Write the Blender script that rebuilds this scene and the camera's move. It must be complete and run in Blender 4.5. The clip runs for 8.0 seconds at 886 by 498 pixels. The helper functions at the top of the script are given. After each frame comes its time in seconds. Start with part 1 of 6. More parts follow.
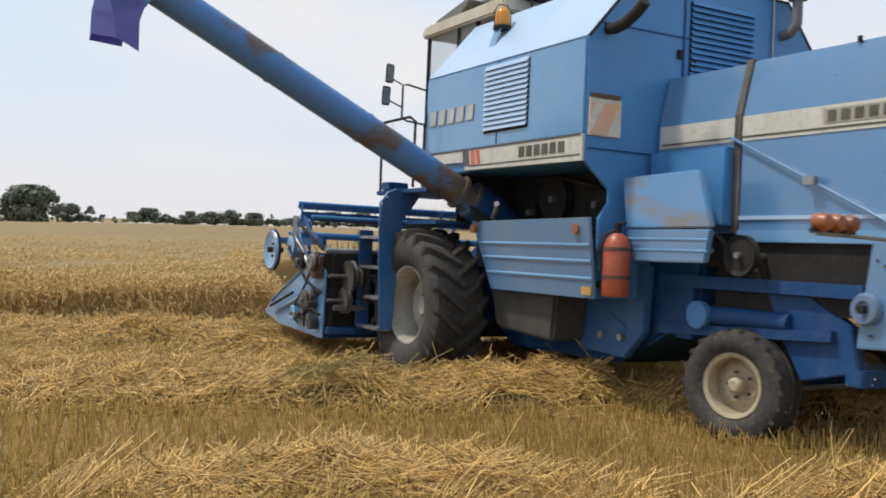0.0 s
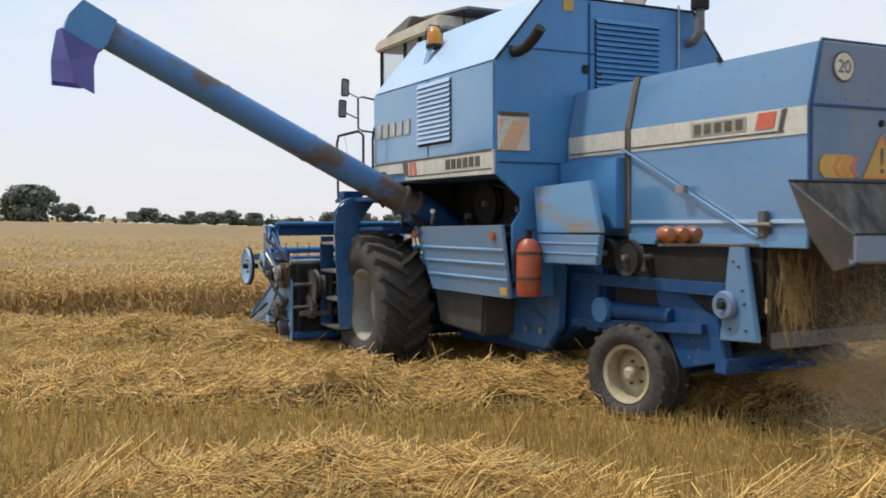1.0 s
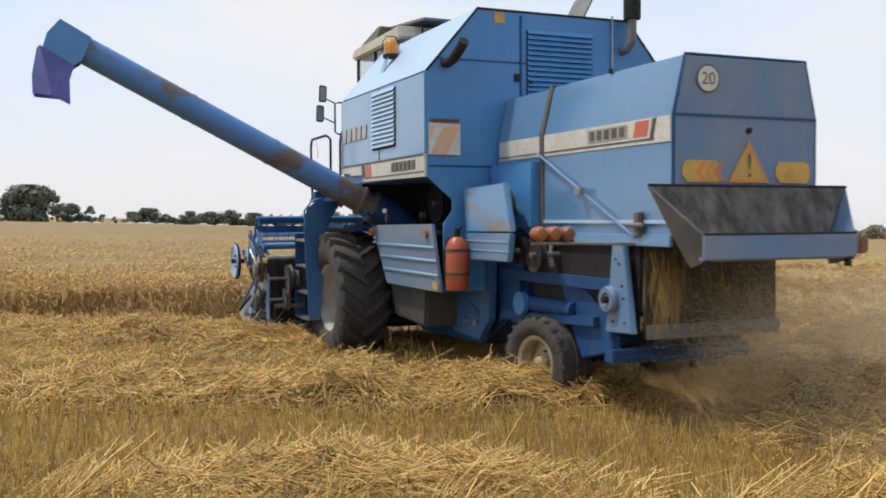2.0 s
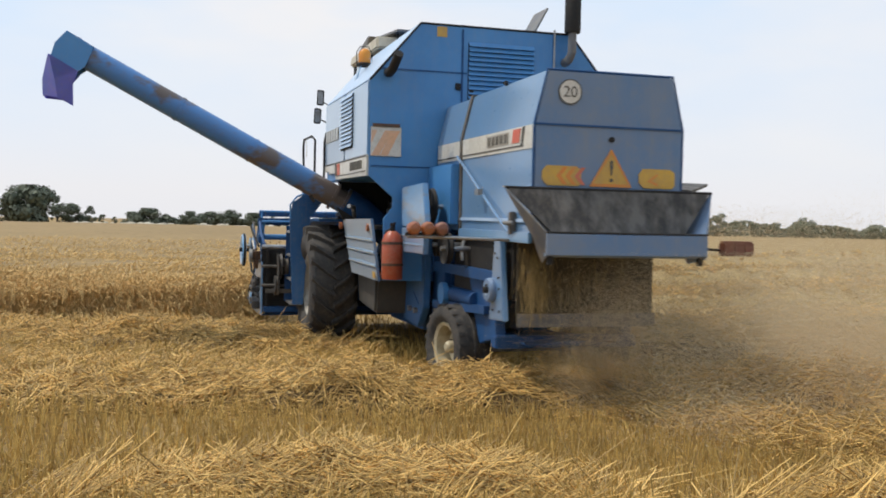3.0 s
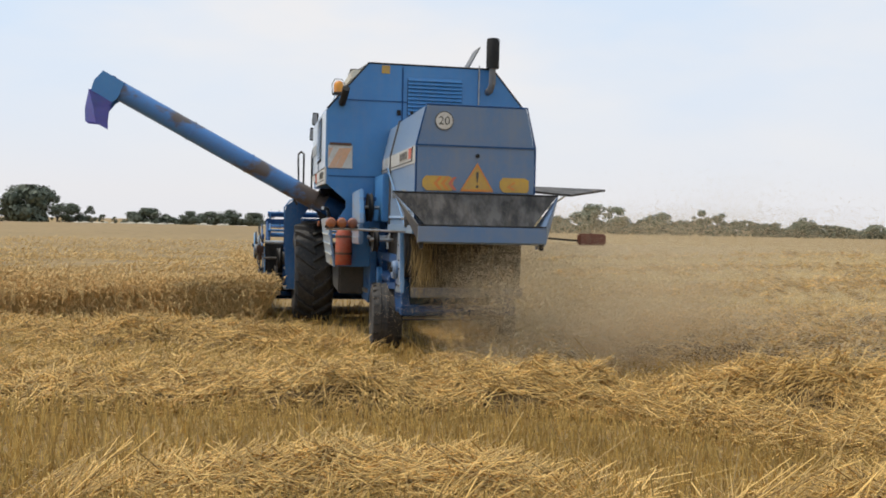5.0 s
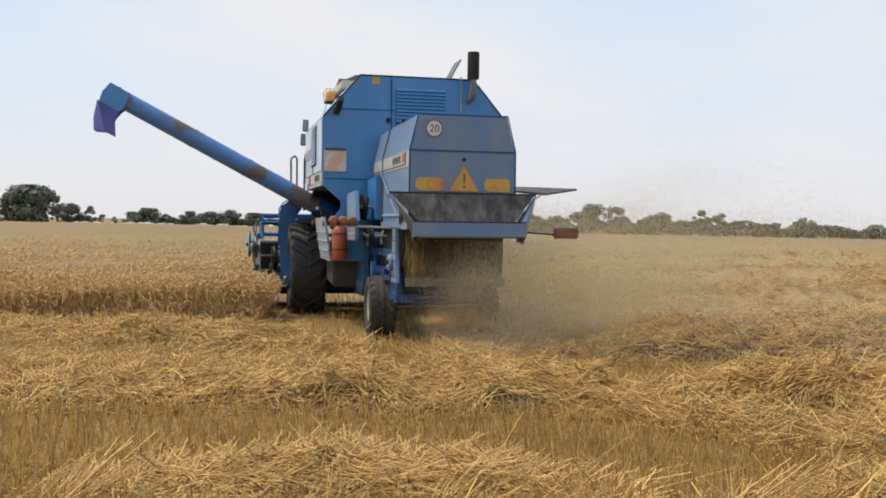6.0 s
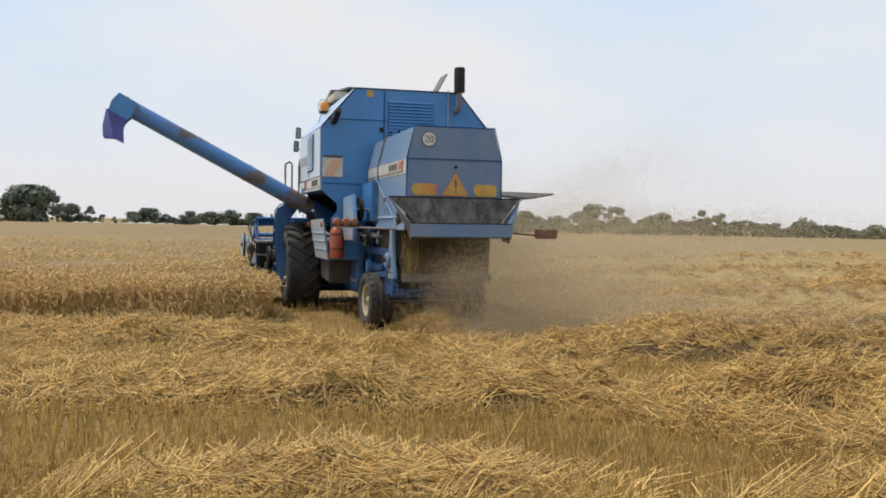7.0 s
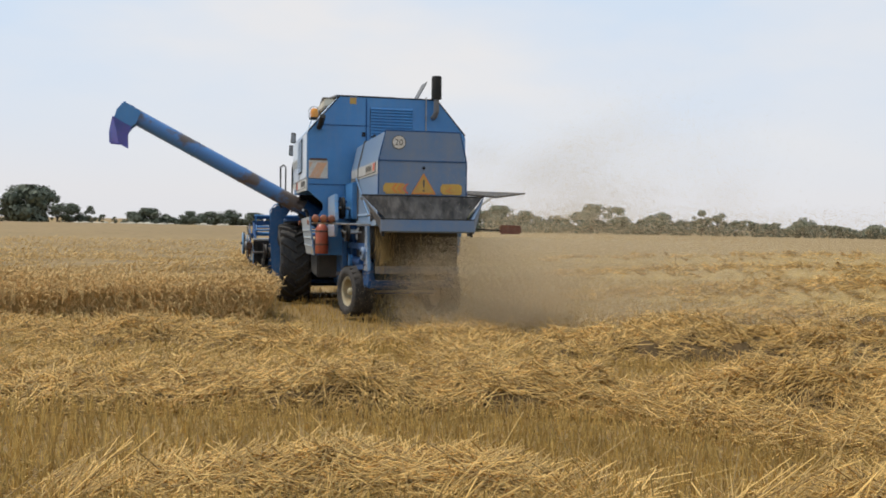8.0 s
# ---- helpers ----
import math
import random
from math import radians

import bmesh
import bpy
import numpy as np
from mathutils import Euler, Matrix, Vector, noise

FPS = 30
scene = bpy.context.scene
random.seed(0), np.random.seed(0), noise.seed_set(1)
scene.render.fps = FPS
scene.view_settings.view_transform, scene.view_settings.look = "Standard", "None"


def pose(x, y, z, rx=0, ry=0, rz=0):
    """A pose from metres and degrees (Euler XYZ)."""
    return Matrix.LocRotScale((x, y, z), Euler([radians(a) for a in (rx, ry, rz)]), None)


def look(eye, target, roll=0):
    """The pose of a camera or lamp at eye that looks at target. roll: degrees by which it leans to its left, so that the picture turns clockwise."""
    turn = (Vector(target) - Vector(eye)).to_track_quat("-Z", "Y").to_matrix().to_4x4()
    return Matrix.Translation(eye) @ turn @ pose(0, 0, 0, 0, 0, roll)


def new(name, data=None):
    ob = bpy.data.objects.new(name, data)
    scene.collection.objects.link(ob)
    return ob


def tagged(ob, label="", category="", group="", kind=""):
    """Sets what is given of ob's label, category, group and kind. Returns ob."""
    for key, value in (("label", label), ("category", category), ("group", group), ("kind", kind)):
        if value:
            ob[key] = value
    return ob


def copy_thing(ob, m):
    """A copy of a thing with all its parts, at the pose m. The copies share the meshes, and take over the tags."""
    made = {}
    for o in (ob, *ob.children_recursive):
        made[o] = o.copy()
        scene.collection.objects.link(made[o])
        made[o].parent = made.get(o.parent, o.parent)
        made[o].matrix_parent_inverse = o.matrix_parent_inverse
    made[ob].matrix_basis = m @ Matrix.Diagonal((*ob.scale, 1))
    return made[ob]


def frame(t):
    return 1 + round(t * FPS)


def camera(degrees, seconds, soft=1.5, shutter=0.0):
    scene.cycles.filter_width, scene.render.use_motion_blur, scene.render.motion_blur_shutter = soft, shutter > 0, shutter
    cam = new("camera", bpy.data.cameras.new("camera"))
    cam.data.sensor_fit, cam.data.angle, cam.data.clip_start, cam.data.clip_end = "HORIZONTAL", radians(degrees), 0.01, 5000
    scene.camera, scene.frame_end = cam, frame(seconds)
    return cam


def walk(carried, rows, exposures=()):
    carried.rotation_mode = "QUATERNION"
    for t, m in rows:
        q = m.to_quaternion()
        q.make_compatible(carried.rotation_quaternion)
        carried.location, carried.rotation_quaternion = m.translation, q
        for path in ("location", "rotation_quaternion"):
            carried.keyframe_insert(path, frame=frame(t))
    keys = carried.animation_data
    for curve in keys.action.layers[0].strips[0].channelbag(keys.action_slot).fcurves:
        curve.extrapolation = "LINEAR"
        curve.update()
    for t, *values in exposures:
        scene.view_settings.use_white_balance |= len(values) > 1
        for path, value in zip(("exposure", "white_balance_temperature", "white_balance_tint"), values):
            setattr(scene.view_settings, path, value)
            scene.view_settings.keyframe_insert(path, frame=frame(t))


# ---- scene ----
# ---- camera ----
cam = camera(49.4, 8.0, soft=1.8, shutter=0.5)
EYE = (0.0, 0.0, 1.65)
AIM = (0.0, 10.0, 1.3927)
walk(cam, [(0.0, look(EYE, AIM, 1.11)), (8.0, look(EYE, AIM, 1.11))],
     exposures=[(t, e, 6610, 10) for t, e in ((0.0, 0.02), (1.5, 0.07), (3.5, 0.08), (4.5, 0.04), (6.5, 0.0), (8.0, -0.06))])

# the harvester's way: seconds, x, y, z of the front axle on the ground, heading to the left of +y, pitch, roll
WAY = [
    (0.0, 1.115, 11.321, -0.050, 29.47, -0.74, 2.00),
    (0.5, 0.839, 11.800, -0.039, 28.10, -0.51, 0.64),
    (1.0, 0.623, 12.228, -0.040, 27.30, -0.54, -1.29),
    (1.5, 0.393, 12.577, -0.039, 25.82, -0.50, -1.78),
    (3.0, -0.199, 13.892, 0.016, 16.39, 0.47, 0.06),
    (3.5, -0.382, 14.608, 0.018, 13.41, 0.51, 0.25),
    (4.0, -0.559, 15.418, 0.043, 11.95, 2.09, -0.23),
    (4.5, -0.655, 16.113, 0.009, 10.84, 0.33, 0.39),
    (6.0, -1.059, 18.058, 0.037, 13.25, -0.11, -0.37),
    (6.5, -1.186, 18.706, 0.022, 13.93, -0.50, 0.44),
    (7.0, -1.361, 19.349, 0.000, 15.35, -0.27, -0.19),
    (7.5, -1.510, 19.989, 0.005, 14.55, -0.41, -0.03),
    (8.0, -1.691, 20.638, 0.019, 13.83, -0.60, -0.29),
]


def way_at(t):
    """x, y, z, heading, pitch, roll of the harvester at t seconds."""
    ts = [r[0] for r in WAY]
    return [float(np.interp(t, ts, [r[k] for r in WAY])) for k in range(1, 7)]


def stance(v):
    x, y, z, h, p, r = v
    return pose(x, y, z, 0, 0, h) @ pose(0, 0, 0, p, 0, 0) @ pose(0, 0, 0, 0, r, 0)


# ---- world, sun, exposure ----
SUN_AZ, SUN_EL = -87.0, 61.0  # degrees clockwise from +y, and above the horizon
world = bpy.data.worlds.new("sky")
world.use_nodes = True
scene.world = world
wn, wl = world.node_tree.nodes, world.node_tree.links
bg = wn["Background"]
sky = wn.new("ShaderNodeTexSky")
sky.sky_type, sky.sun_disc = "NISHITA", False
sky.sun_elevation, sky.sun_rotation = radians(SUN_EL), radians(SUN_AZ)
sky.air_density, sky.dust_density, sky.ozone_density = 1.0, 3.0, 1.0
tc = wn.new("ShaderNodeTexCoord")
mp = wn.new("ShaderNodeMapping")
mp.inputs["Scale"].default_value = (1.0, 1.0, 3.0)
cloud = wn.new("ShaderNodeTexNoise")
cloud.inputs["Scale"].default_value, cloud.inputs["Detail"].default_value = 1.6, 5.0
ramp = wn.new("ShaderNodeValToRGB")
ramp.color_ramp.elements[0].position, ramp.color_ramp.elements[0].color = 0.5, (0.0, 0.0, 0.0, 1)
ramp.color_ramp.elements[1].position, ramp.color_ramp.elements[1].color = 0.72, (1.0, 1.0, 1.0, 1)
part_z = wn.new("ShaderNodeSeparateXYZ")
rise_z = wn.new("ShaderNodeMapRange")
rise_z.inputs["From Min"].default_value, rise_z.inputs["From Max"].default_value = 0.03, 0.22
haze = wn.new("ShaderNodeMix")  # milky haze at the horizon, thin blue above
haze.data_type = "RGBA"
haze.inputs["A"].default_value, haze.inputs["B"].default_value = (8.75, 8.85, 9.3, 1), (6.3, 8.2, 10.6, 1)
white = wn.new("ShaderNodeMix")  # patches of thin white cloud
white.data_type = "RGBA"
white.inputs["B"].default_value = (9.1, 9.1, 9.3, 1)
veil = wn.new("ShaderNodeMix")
veil.data_type = "RGBA"
wl.new(tc.outputs["Generated"], mp.inputs["Vector"])
wl.new(mp.outputs["Vector"], cloud.inputs["Vector"])
wl.new(cloud.outputs["Fac"], ramp.inputs["Fac"])
wl.new(tc.outputs["Generated"], part_z.inputs["Vector"])
wl.new(part_z.outputs["Z"], rise_z.inputs["Value"])
wl.new(rise_z.outputs["Result"], haze.inputs["Factor"])
wl.new(haze.outputs["Result"], white.inputs["A"])
wl.new(ramp.outputs["Color"], white.inputs["Factor"])
veil.inputs["Factor"].default_value = 0.88
wl.new(sky.outputs["Color"], veil.inputs["A"])
wl.new(white.outputs["Result"], veil.inputs["B"])
wl.new(veil.outputs["Result"], bg.inputs["Color"])
bg.inputs["Strength"].default_value = 0.1

sun_data = bpy.data.lights.new("sun", "SUN")
sun_data.energy, sun_data.angle, sun_data.color = 2.85, radians(5.0), (1.0, 0.95, 0.86)
sun = new("sun", sun_data)
az, el = radians(SUN_AZ), radians(SUN_EL)
sun.matrix_basis = look((math.sin(az) * math.cos(el) * 50, math.cos(az) * math.cos(el) * 50, math.sin(el) * 50), (0, 0, 0))
scene.view_settings.exposure = 0.0


# ---- materials ----
def material(name, base, other=None, rough=0.6, metal=0.0, scale=2.0, fine=30.0, dirt=None, dirt_amount=0.3, bump=0.1,
             stretch=(1, 1, 1), island=0.0, spec=0.5, streak=0.0, sheen=0.0, patch=(0.35, 0.65), coat=0.0):
    """Base colour wandering to `other` at a large scale, with specks or streaks of dirt at a small one."""
    m = bpy.data.materials.new(name)
    m.use_nodes = True
    n, l = m.node_tree.nodes, m.node_tree.links
    p = n["Principled BSDF"]
    p.inputs["Metallic"].default_value = metal
    p.inputs["Specular IOR Level"].default_value = spec
    p.inputs["Coat Weight"].default_value, p.inputs["Coat Roughness"].default_value = coat, 0.18
    p.inputs["Sheen Weight"].default_value, p.inputs["Sheen Roughness"].default_value = sheen, 0.28
    p.inputs["Sheen Tint"].default_value = (0.85, 0.8, 0.7, 1)
    co = n.new("ShaderNodeTexCoord")
    mapping = n.new("ShaderNodeMapping")
    mapping.inputs["Scale"].default_value = stretch
    l.new(co.outputs["Object"], mapping.inputs["Vector"])

    def noise_tex(s, detail=4.0, rough_=0.6):
        t = n.new("ShaderNodeTexNoise")
        t.inputs["Scale"].default_value, t.inputs["Detail"].default_value = s, detail
        t.inputs["Roughness"].default_value = rough_
        l.new(mapping.outputs["Vector"], t.inputs["Vector"])
        return t

    def curve_ramp(src, lo, hi, top):
        r = n.new("ShaderNodeMapRange")
        r.inputs["From Min"].default_value, r.inputs["From Max"].default_value = lo, hi
        r.inputs["To Max"].default_value = top
        l.new(src, r.inputs["Value"])
        return r.outputs["Result"]

    def mix(a, b, fac, how="MIX"):
        k = n.new("ShaderNodeMix")
        k.data_type, k.blend_type = "RGBA", how
        for sock, v in (("A", a), ("B", b)):
            if isinstance(v, tuple):
                k.inputs[sock].default_value = (*v[:3], 1)
            else:
                l.new(v, k.inputs[sock])
        if isinstance(fac, float):
            k.inputs["Factor"].default_value = fac
        else:
            l.new(fac, k.inputs["Factor"])
        return k.outputs["Result"]

    big, small = noise_tex(scale), noise_tex(fine, 6.0, 0.7)
    col = mix(base, other or tuple(0.75 * c for c in base), curve_ramp(big.outputs["Fac"], *patch, 1.0))
    if dirt:
        col = mix(col, dirt, curve_ramp(small.outputs["Fac"], 0.48, 0.72, dirt_amount))
    if streak:
        m2 = n.new("ShaderNodeMapping")
        m2.inputs["Scale"].default_value = (9, 9, 0.8)
        l.new(co.outputs["Object"], m2.inputs["Vector"])
        st = noise_tex(1.0, 5.0)
        l.new(m2.outputs["Vector"], st.inputs["Vector"])
        col = mix(col, dirt or (0.2, 0.16, 0.1), curve_ramp(st.outputs["Fac"], 0.5, 0.75, streak))
    if island:
        g = n.new("ShaderNodeNewGeometry")
        k = n.new("ShaderNodeHueSaturation")
        l.new(col, k.inputs["Color"])
        l.new(curve_ramp(g.outputs["Random Per Island"], 0.0, 1.0, 2 * island), (a := n.new("ShaderNodeMath")).inputs[0])
        a.inputs[1].default_value = 1.0 - island
        l.new(a.outputs[0], k.inputs["Value"])
        col = k.outputs["Color"]
    l.new(col, p.inputs["Base Color"])
    rr = n.new("ShaderNodeMapRange")
    rr.inputs["To Min"].default_value, rr.inputs["To Max"].default_value = max(0.0, rough - 0.1), min(1.0, rough + 0.12)
    l.new(small.outputs["Fac"], rr.inputs["Value"])
    l.new(rr.outputs["Result"], p.inputs["Roughness"])
    if bump:
        b = n.new("ShaderNodeBump")
        b.inputs["Strength"].default_value, b.inputs["Distance"].default_value = bump, 0.01
        l.new(small.outputs["Fac"], b.inputs["Height"])
        l.new(b.outputs["Normal"], p.inputs["Normal"])
    return m


DUST = (0.30, 0.24, 0.15)
M = dict(
    blue=material("faded_blue_paint", (0.05, 0.195, 0.43), (0.065, 0.235, 0.48), 0.42, 0, 1.2, 18, DUST, 0.10, 0.05, streak=0.10),
    # paler blue; on the tank sides it holds the sunlight on the same paint
    blue_pale=material("pale_and_sunlit_blue_paint", (0.10, 0.262, 0.475), (0.135, 0.30, 0.50), 0.34, 0, 1.0, 16, DUST, 0.10, 0.05, streak=0.10, sheen=0.7, coat=1.0),
    # pale paint; on the sloping cover its whiteness is sky glare put into colour
    pale_glare=material("pale_and_glare_white_paint", (0.36, 0.50, 0.68), (0.42, 0.54, 0.69), 0.35, 0, 1.0, 16, DUST, 0.12, 0.04, streak=0.1, sheen=0.2),
    amber=material("clear_amber_plastic", (0.66, 0.25, 0.02), (0.56, 0.20, 0.02), 0.2, 0, 5, 30, DUST, 0.2, 0.0),
    soot=material("sooty_stained_sheet_metal", (0.040, 0.035, 0.031), (0.13, 0.115, 0.10), 0.7, 0.0, 2.2, 18, (0.15, 0.12, 0.085), 0.4, 0.06, (2.5, 2.5, 0.7), streak=0.4, spec=0.3, patch=(0.42, 0.6)),
    # deep blue, darkened further with the shade that lies under the machine
    blue_deep=material("deep_blue_shaded_frame_paint", (0.006, 0.050, 0.15), (0.011, 0.066, 0.185), 0.55, 0, 1.5, 20, DUST, 0.08, 0.06, streak=0.08, spec=0.3),
    blue_mid=material("dusty_mid_blue_frame_paint", (0.022, 0.10, 0.25), (0.035, 0.125, 0.28), 0.5, 0, 1.5, 18, DUST, 0.16, 0.06, streak=0.14, spec=0.4),
    blue_dirty=material("dust_covered_blue_paint", (0.11, 0.19, 0.32), (0.16, 0.21, 0.29), 0.6, 0, 1.4, 14, DUST, 0.22, 0.06, streak=0.2, sheen=0.25),
    hood=material("dusty_hood_paint", (0.072, 0.20, 0.38), (0.10, 0.215, 0.37), 0.3, 0, 1.2, 15, DUST, 0.12, 0.05, streak=0.12, sheen=0.75, spec=0.7, coat=1.0),
    guard=material("blue_paint_with_grey_grime", (0.10, 0.28, 0.52), (0.20, 0.20, 0.20), 0.5, 0, 1.7, 14, DUST, 0.2, 0.05, (0.4, 0.4, 1.6), streak=0.15, patch=(0.47, 0.58), sheen=0.6, coat=0.9),
    tank=material("dusty_dark_tank_steel", (0.045, 0.042, 0.037), (0.065, 0.058, 0.048), 0.6, 0.1, 3, 18, (0.12, 0.095, 0.065), 0.4, 0.06, streak=0.3),
    # straw colour dulled for the weaker light at the outlet
    chaff=material("shade_dulled_chaff", (0.40, 0.275, 0.105), (0.30, 0.20, 0.075), 0.8, 0, 2.0, 9, (0.2, 0.13, 0.05), 0.4, 0.0, island=0.4, spec=0.3),
    auger=material("worn_blue_paint_with_brown_rust", (0.055, 0.165, 0.37), (0.095, 0.072, 0.062), 0.42, 0, 1.15, 12, (0.13, 0.085, 0.055), 0.3, 0.06, (1, 1, 1.6), patch=(0.44, 0.51)),
    white=material("chalky_white_paint", (0.62, 0.60, 0.53), (0.54, 0.51, 0.44), 0.55, 0, 2, 20, DUST, 0.45, 0.04, streak=0.3, coat=0.5),
    cream=material("cream_cab_paint", (0.60, 0.54, 0.42), (0.5, 0.44, 0.33), 0.5, 0, 3, 20, DUST, 0.4, 0.04),
    grey=material("dull_grey_sheet_metal", (0.13, 0.135, 0.15), (0.20, 0.19, 0.18), 0.6, 0.3, 2, 18, DUST, 0.5, 0.06, streak=0.4),
    # dark parts; in recesses and under the hood the near-black includes painted shade
    dark=material("oily_and_shaded_dark_machinery", (0.016, 0.015, 0.015), (0.028, 0.025, 0.022), 0.75, 0.0, 4, 25, (0.05, 0.04, 0.026), 0.5, 0.15, spec=0.25),
    steel=material("bare_worn_steel", (0.45, 0.45, 0.45), (0.3, 0.28, 0.25), 0.4, 0.8, 6, 40, (0.2, 0.14, 0.09), 0.4, 0.05),
    rust=material("rusty_brown_steel", (0.14, 0.075, 0.045), (0.07, 0.045, 0.035), 0.8, 0.2, 6, 40, (0.22, 0.12, 0.06), 0.5, 0.2),
    rubber=material("dusty_black_rubber", (0.026, 0.024, 0.023), (0.058, 0.050, 0.042), 0.8, 0, 3, 25, (0.16, 0.125, 0.085), 0.5, 0.15),
    rim=material("dusty_cream_rim_paint", (0.50, 0.43, 0.28), (0.38, 0.31, 0.19), 0.6, 0, 3, 20, (0.22, 0.16, 0.09), 0.55, 0.08),
    rim_grey=material("dusty_grey_rim_paint", (0.40, 0.38, 0.33), (0.30, 0.27, 0.22), 0.65, 0, 3, 20, (0.22, 0.17, 0.11), 0.55, 0.08),
    red=material("red_extinguisher_paint", (0.42, 0.075, 0.026), (0.33, 0.06, 0.025), 0.4, 0, 4, 20, DUST, 0.35, 0.04),
    orange=material("amber_plastic", (0.32, 0.095, 0.03), (0.26, 0.08, 0.025), 0.35, 0, 5, 30, DUST, 0.2, 0.0),
    lamp_red=material("dusty_red_lamp_plastic", (0.17, 0.05, 0.03), (0.22, 0.08, 0.04), 0.4, 0, 5, 30, DUST, 0.4, 0.0),
    yellow=material("faded_yellow_reflective_sheet", (0.60, 0.35, 0.05), (0.46, 0.27, 0.07), 0.5, 0, 4, 25, DUST, 0.4, 0.0),
    decal_red=material("faded_red_sheet", (0.60, 0.11, 0.06), (0.55, 0.15, 0.09), 0.5, 0, 4, 25, DUST, 0.3, 0.0),
    decal_orange=material("faded_orange_sheet", (0.74, 0.40, 0.22), (0.68, 0.42, 0.27), 0.5, 0, 4, 25, DUST, 0.3, 0.0),
    decal_amber=material("faded_amber_sheet", (0.66, 0.20, 0.03), (0.60, 0.24, 0.05), 0.5, 0, 4, 25, DUST, 0.35, 0.0),
    decal_white=material("scuffed_white_sheet", (0.66, 0.62, 0.55), (0.58, 0.53, 0.45), 0.5, 0, 5, 25, DUST, 0.4, 0.0),
    ink=material("dark_lettering_paint", (0.06, 0.055, 0.045), (0.10, 0.09, 0.07), 0.6, 0, 6, 30, DUST, 0.3, 0.0),
    silver=material("silver_lettering_metal", (0.55, 0.55, 0.52), (0.42, 0.41, 0.38), 0.4, 0.4, 6, 30, DUST, 0.3, 0.0),
    canvas=material("violet_blue_plastic_sheet", (0.17, 0.15, 0.50), (0.12, 0.16, 0.46), 0.55, 0, 3, 18, DUST, 0.3, 0.15),
    curtain=material("straw_caked_rubber_curtain", (0.038, 0.028, 0.015), (0.075, 0.054, 0.025), 0.9, 0, 2.5, 20, (0.14, 0.10, 0.045), 0.3, 0.3),
    straw=material("dry_golden_straw", (0.70, 0.455, 0.155), (0.53, 0.325, 0.095), 0.5, 0, 1.3, 6, (0.33, 0.19, 0.06), 0.45, 0.0, island=0.55, spec=0.4),
    # near bed: colour darkened to stand for shade between the loose straws
    straw_bed=material("shade_dark_matted_straw", (0.15, 0.09, 0.03), (0.10, 0.06, 0.02), 0.9, 0, 3.0, 28, (0.08, 0.045, 0.015), 0.8, 0.6),
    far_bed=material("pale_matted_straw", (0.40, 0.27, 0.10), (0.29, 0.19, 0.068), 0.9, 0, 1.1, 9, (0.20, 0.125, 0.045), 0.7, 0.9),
    stubble=material("cut_stubble", (0.56, 0.355, 0.10), (0.45, 0.285, 0.075), 0.7, 0, 0.8, 9, (0.30, 0.21, 0.07), 0.3, 0.0, island=0.4),
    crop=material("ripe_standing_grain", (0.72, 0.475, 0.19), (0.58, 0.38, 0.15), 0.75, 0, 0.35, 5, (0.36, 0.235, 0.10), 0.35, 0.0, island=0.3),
    # canopy colour lowered to include the shade ears throw on each other
    crop_top_shaded=material("grain_canopy", (0.285, 0.182, 0.066), (0.23, 0.147, 0.052), 0.95, 0, 0.06, 2.2, (0.11, 0.075, 0.03), 0.7, 0.9, (1, 0.5, 1)),
    # both foliage greens are lightened and greyed to hold the distance haze
    leaf=material("haze_greyed_green_foliage", (0.085, 0.10, 0.062), (0.11, 0.12, 0.078), 0.7, 0, 0.25, 2.0, (0.03, 0.045, 0.018), 0.4, 0.0, island=0.3),
    leaf_pale=material("haze_paled_green_foliage", (0.13, 0.155, 0.095), (0.17, 0.18, 0.12), 0.8, 0, 0.2, 2.0, (0.08, 0.10, 0.06), 0.4, 0.0, island=0.25),
    bark=material("grey_brown_bark", (0.12, 0.09, 0.06), (0.07, 0.055, 0.04), 0.9, 0, 3, 20, None, 0, 0.4, (1, 1, 0.3)),
)


def ground_material():
    """Straw-coloured stubble soil near by, plain dry grass far off."""
    m = material("stubble_soil", (0.30, 0.189, 0.062), (0.225, 0.141, 0.044), 0.95, 0, 0.6, 14, (0.20, 0.13, 0.05), 0.6, 0.5)
    return m


def glass_material():
    m = bpy.data.materials.new("dusty_cab_glass")
    m.use_nodes = True
    p = m.node_tree.nodes["Principled BSDF"]
    p.inputs["Base Color"].default_value = (0.85, 0.88, 0.9, 1)
    p.inputs["Roughness"].default_value = 0.05
    p.inputs["Transmission Weight"].default_value = 0.95
    p.inputs["IOR"].default_value = 1.1
    return m


def dust_material():
    """Specks of tan dust that let light through from either side."""
    m = bpy.data.materials.new("airborne_dust")
    m.use_nodes = True
    nt = m.node_tree
    nt.nodes.clear()
    face = nt.nodes.new("ShaderNodeBsdfDiffuse")
    back = nt.nodes.new("ShaderNodeBsdfTranslucent")
    for node in (face, back):
        node.inputs["Color"].default_value = (0.66, 0.53, 0.35, 1)
    both = nt.nodes.new("ShaderNodeMixShader")
    both.inputs[0].default_value = 0.5
    out = nt.nodes.new("ShaderNodeOutputMaterial")
    nt.links.new(face.outputs[0], both.inputs[1])
    nt.links.new(back.outputs[0], both.inputs[2])
    nt.links.new(both.outputs[0], out.inputs["Surface"])
    return m


M["dust"] = dust_material()
M["ground"], M["glass"] = ground_material(), glass_material()


# ---- mesh helpers ----
def B():
    return bmesh.new()


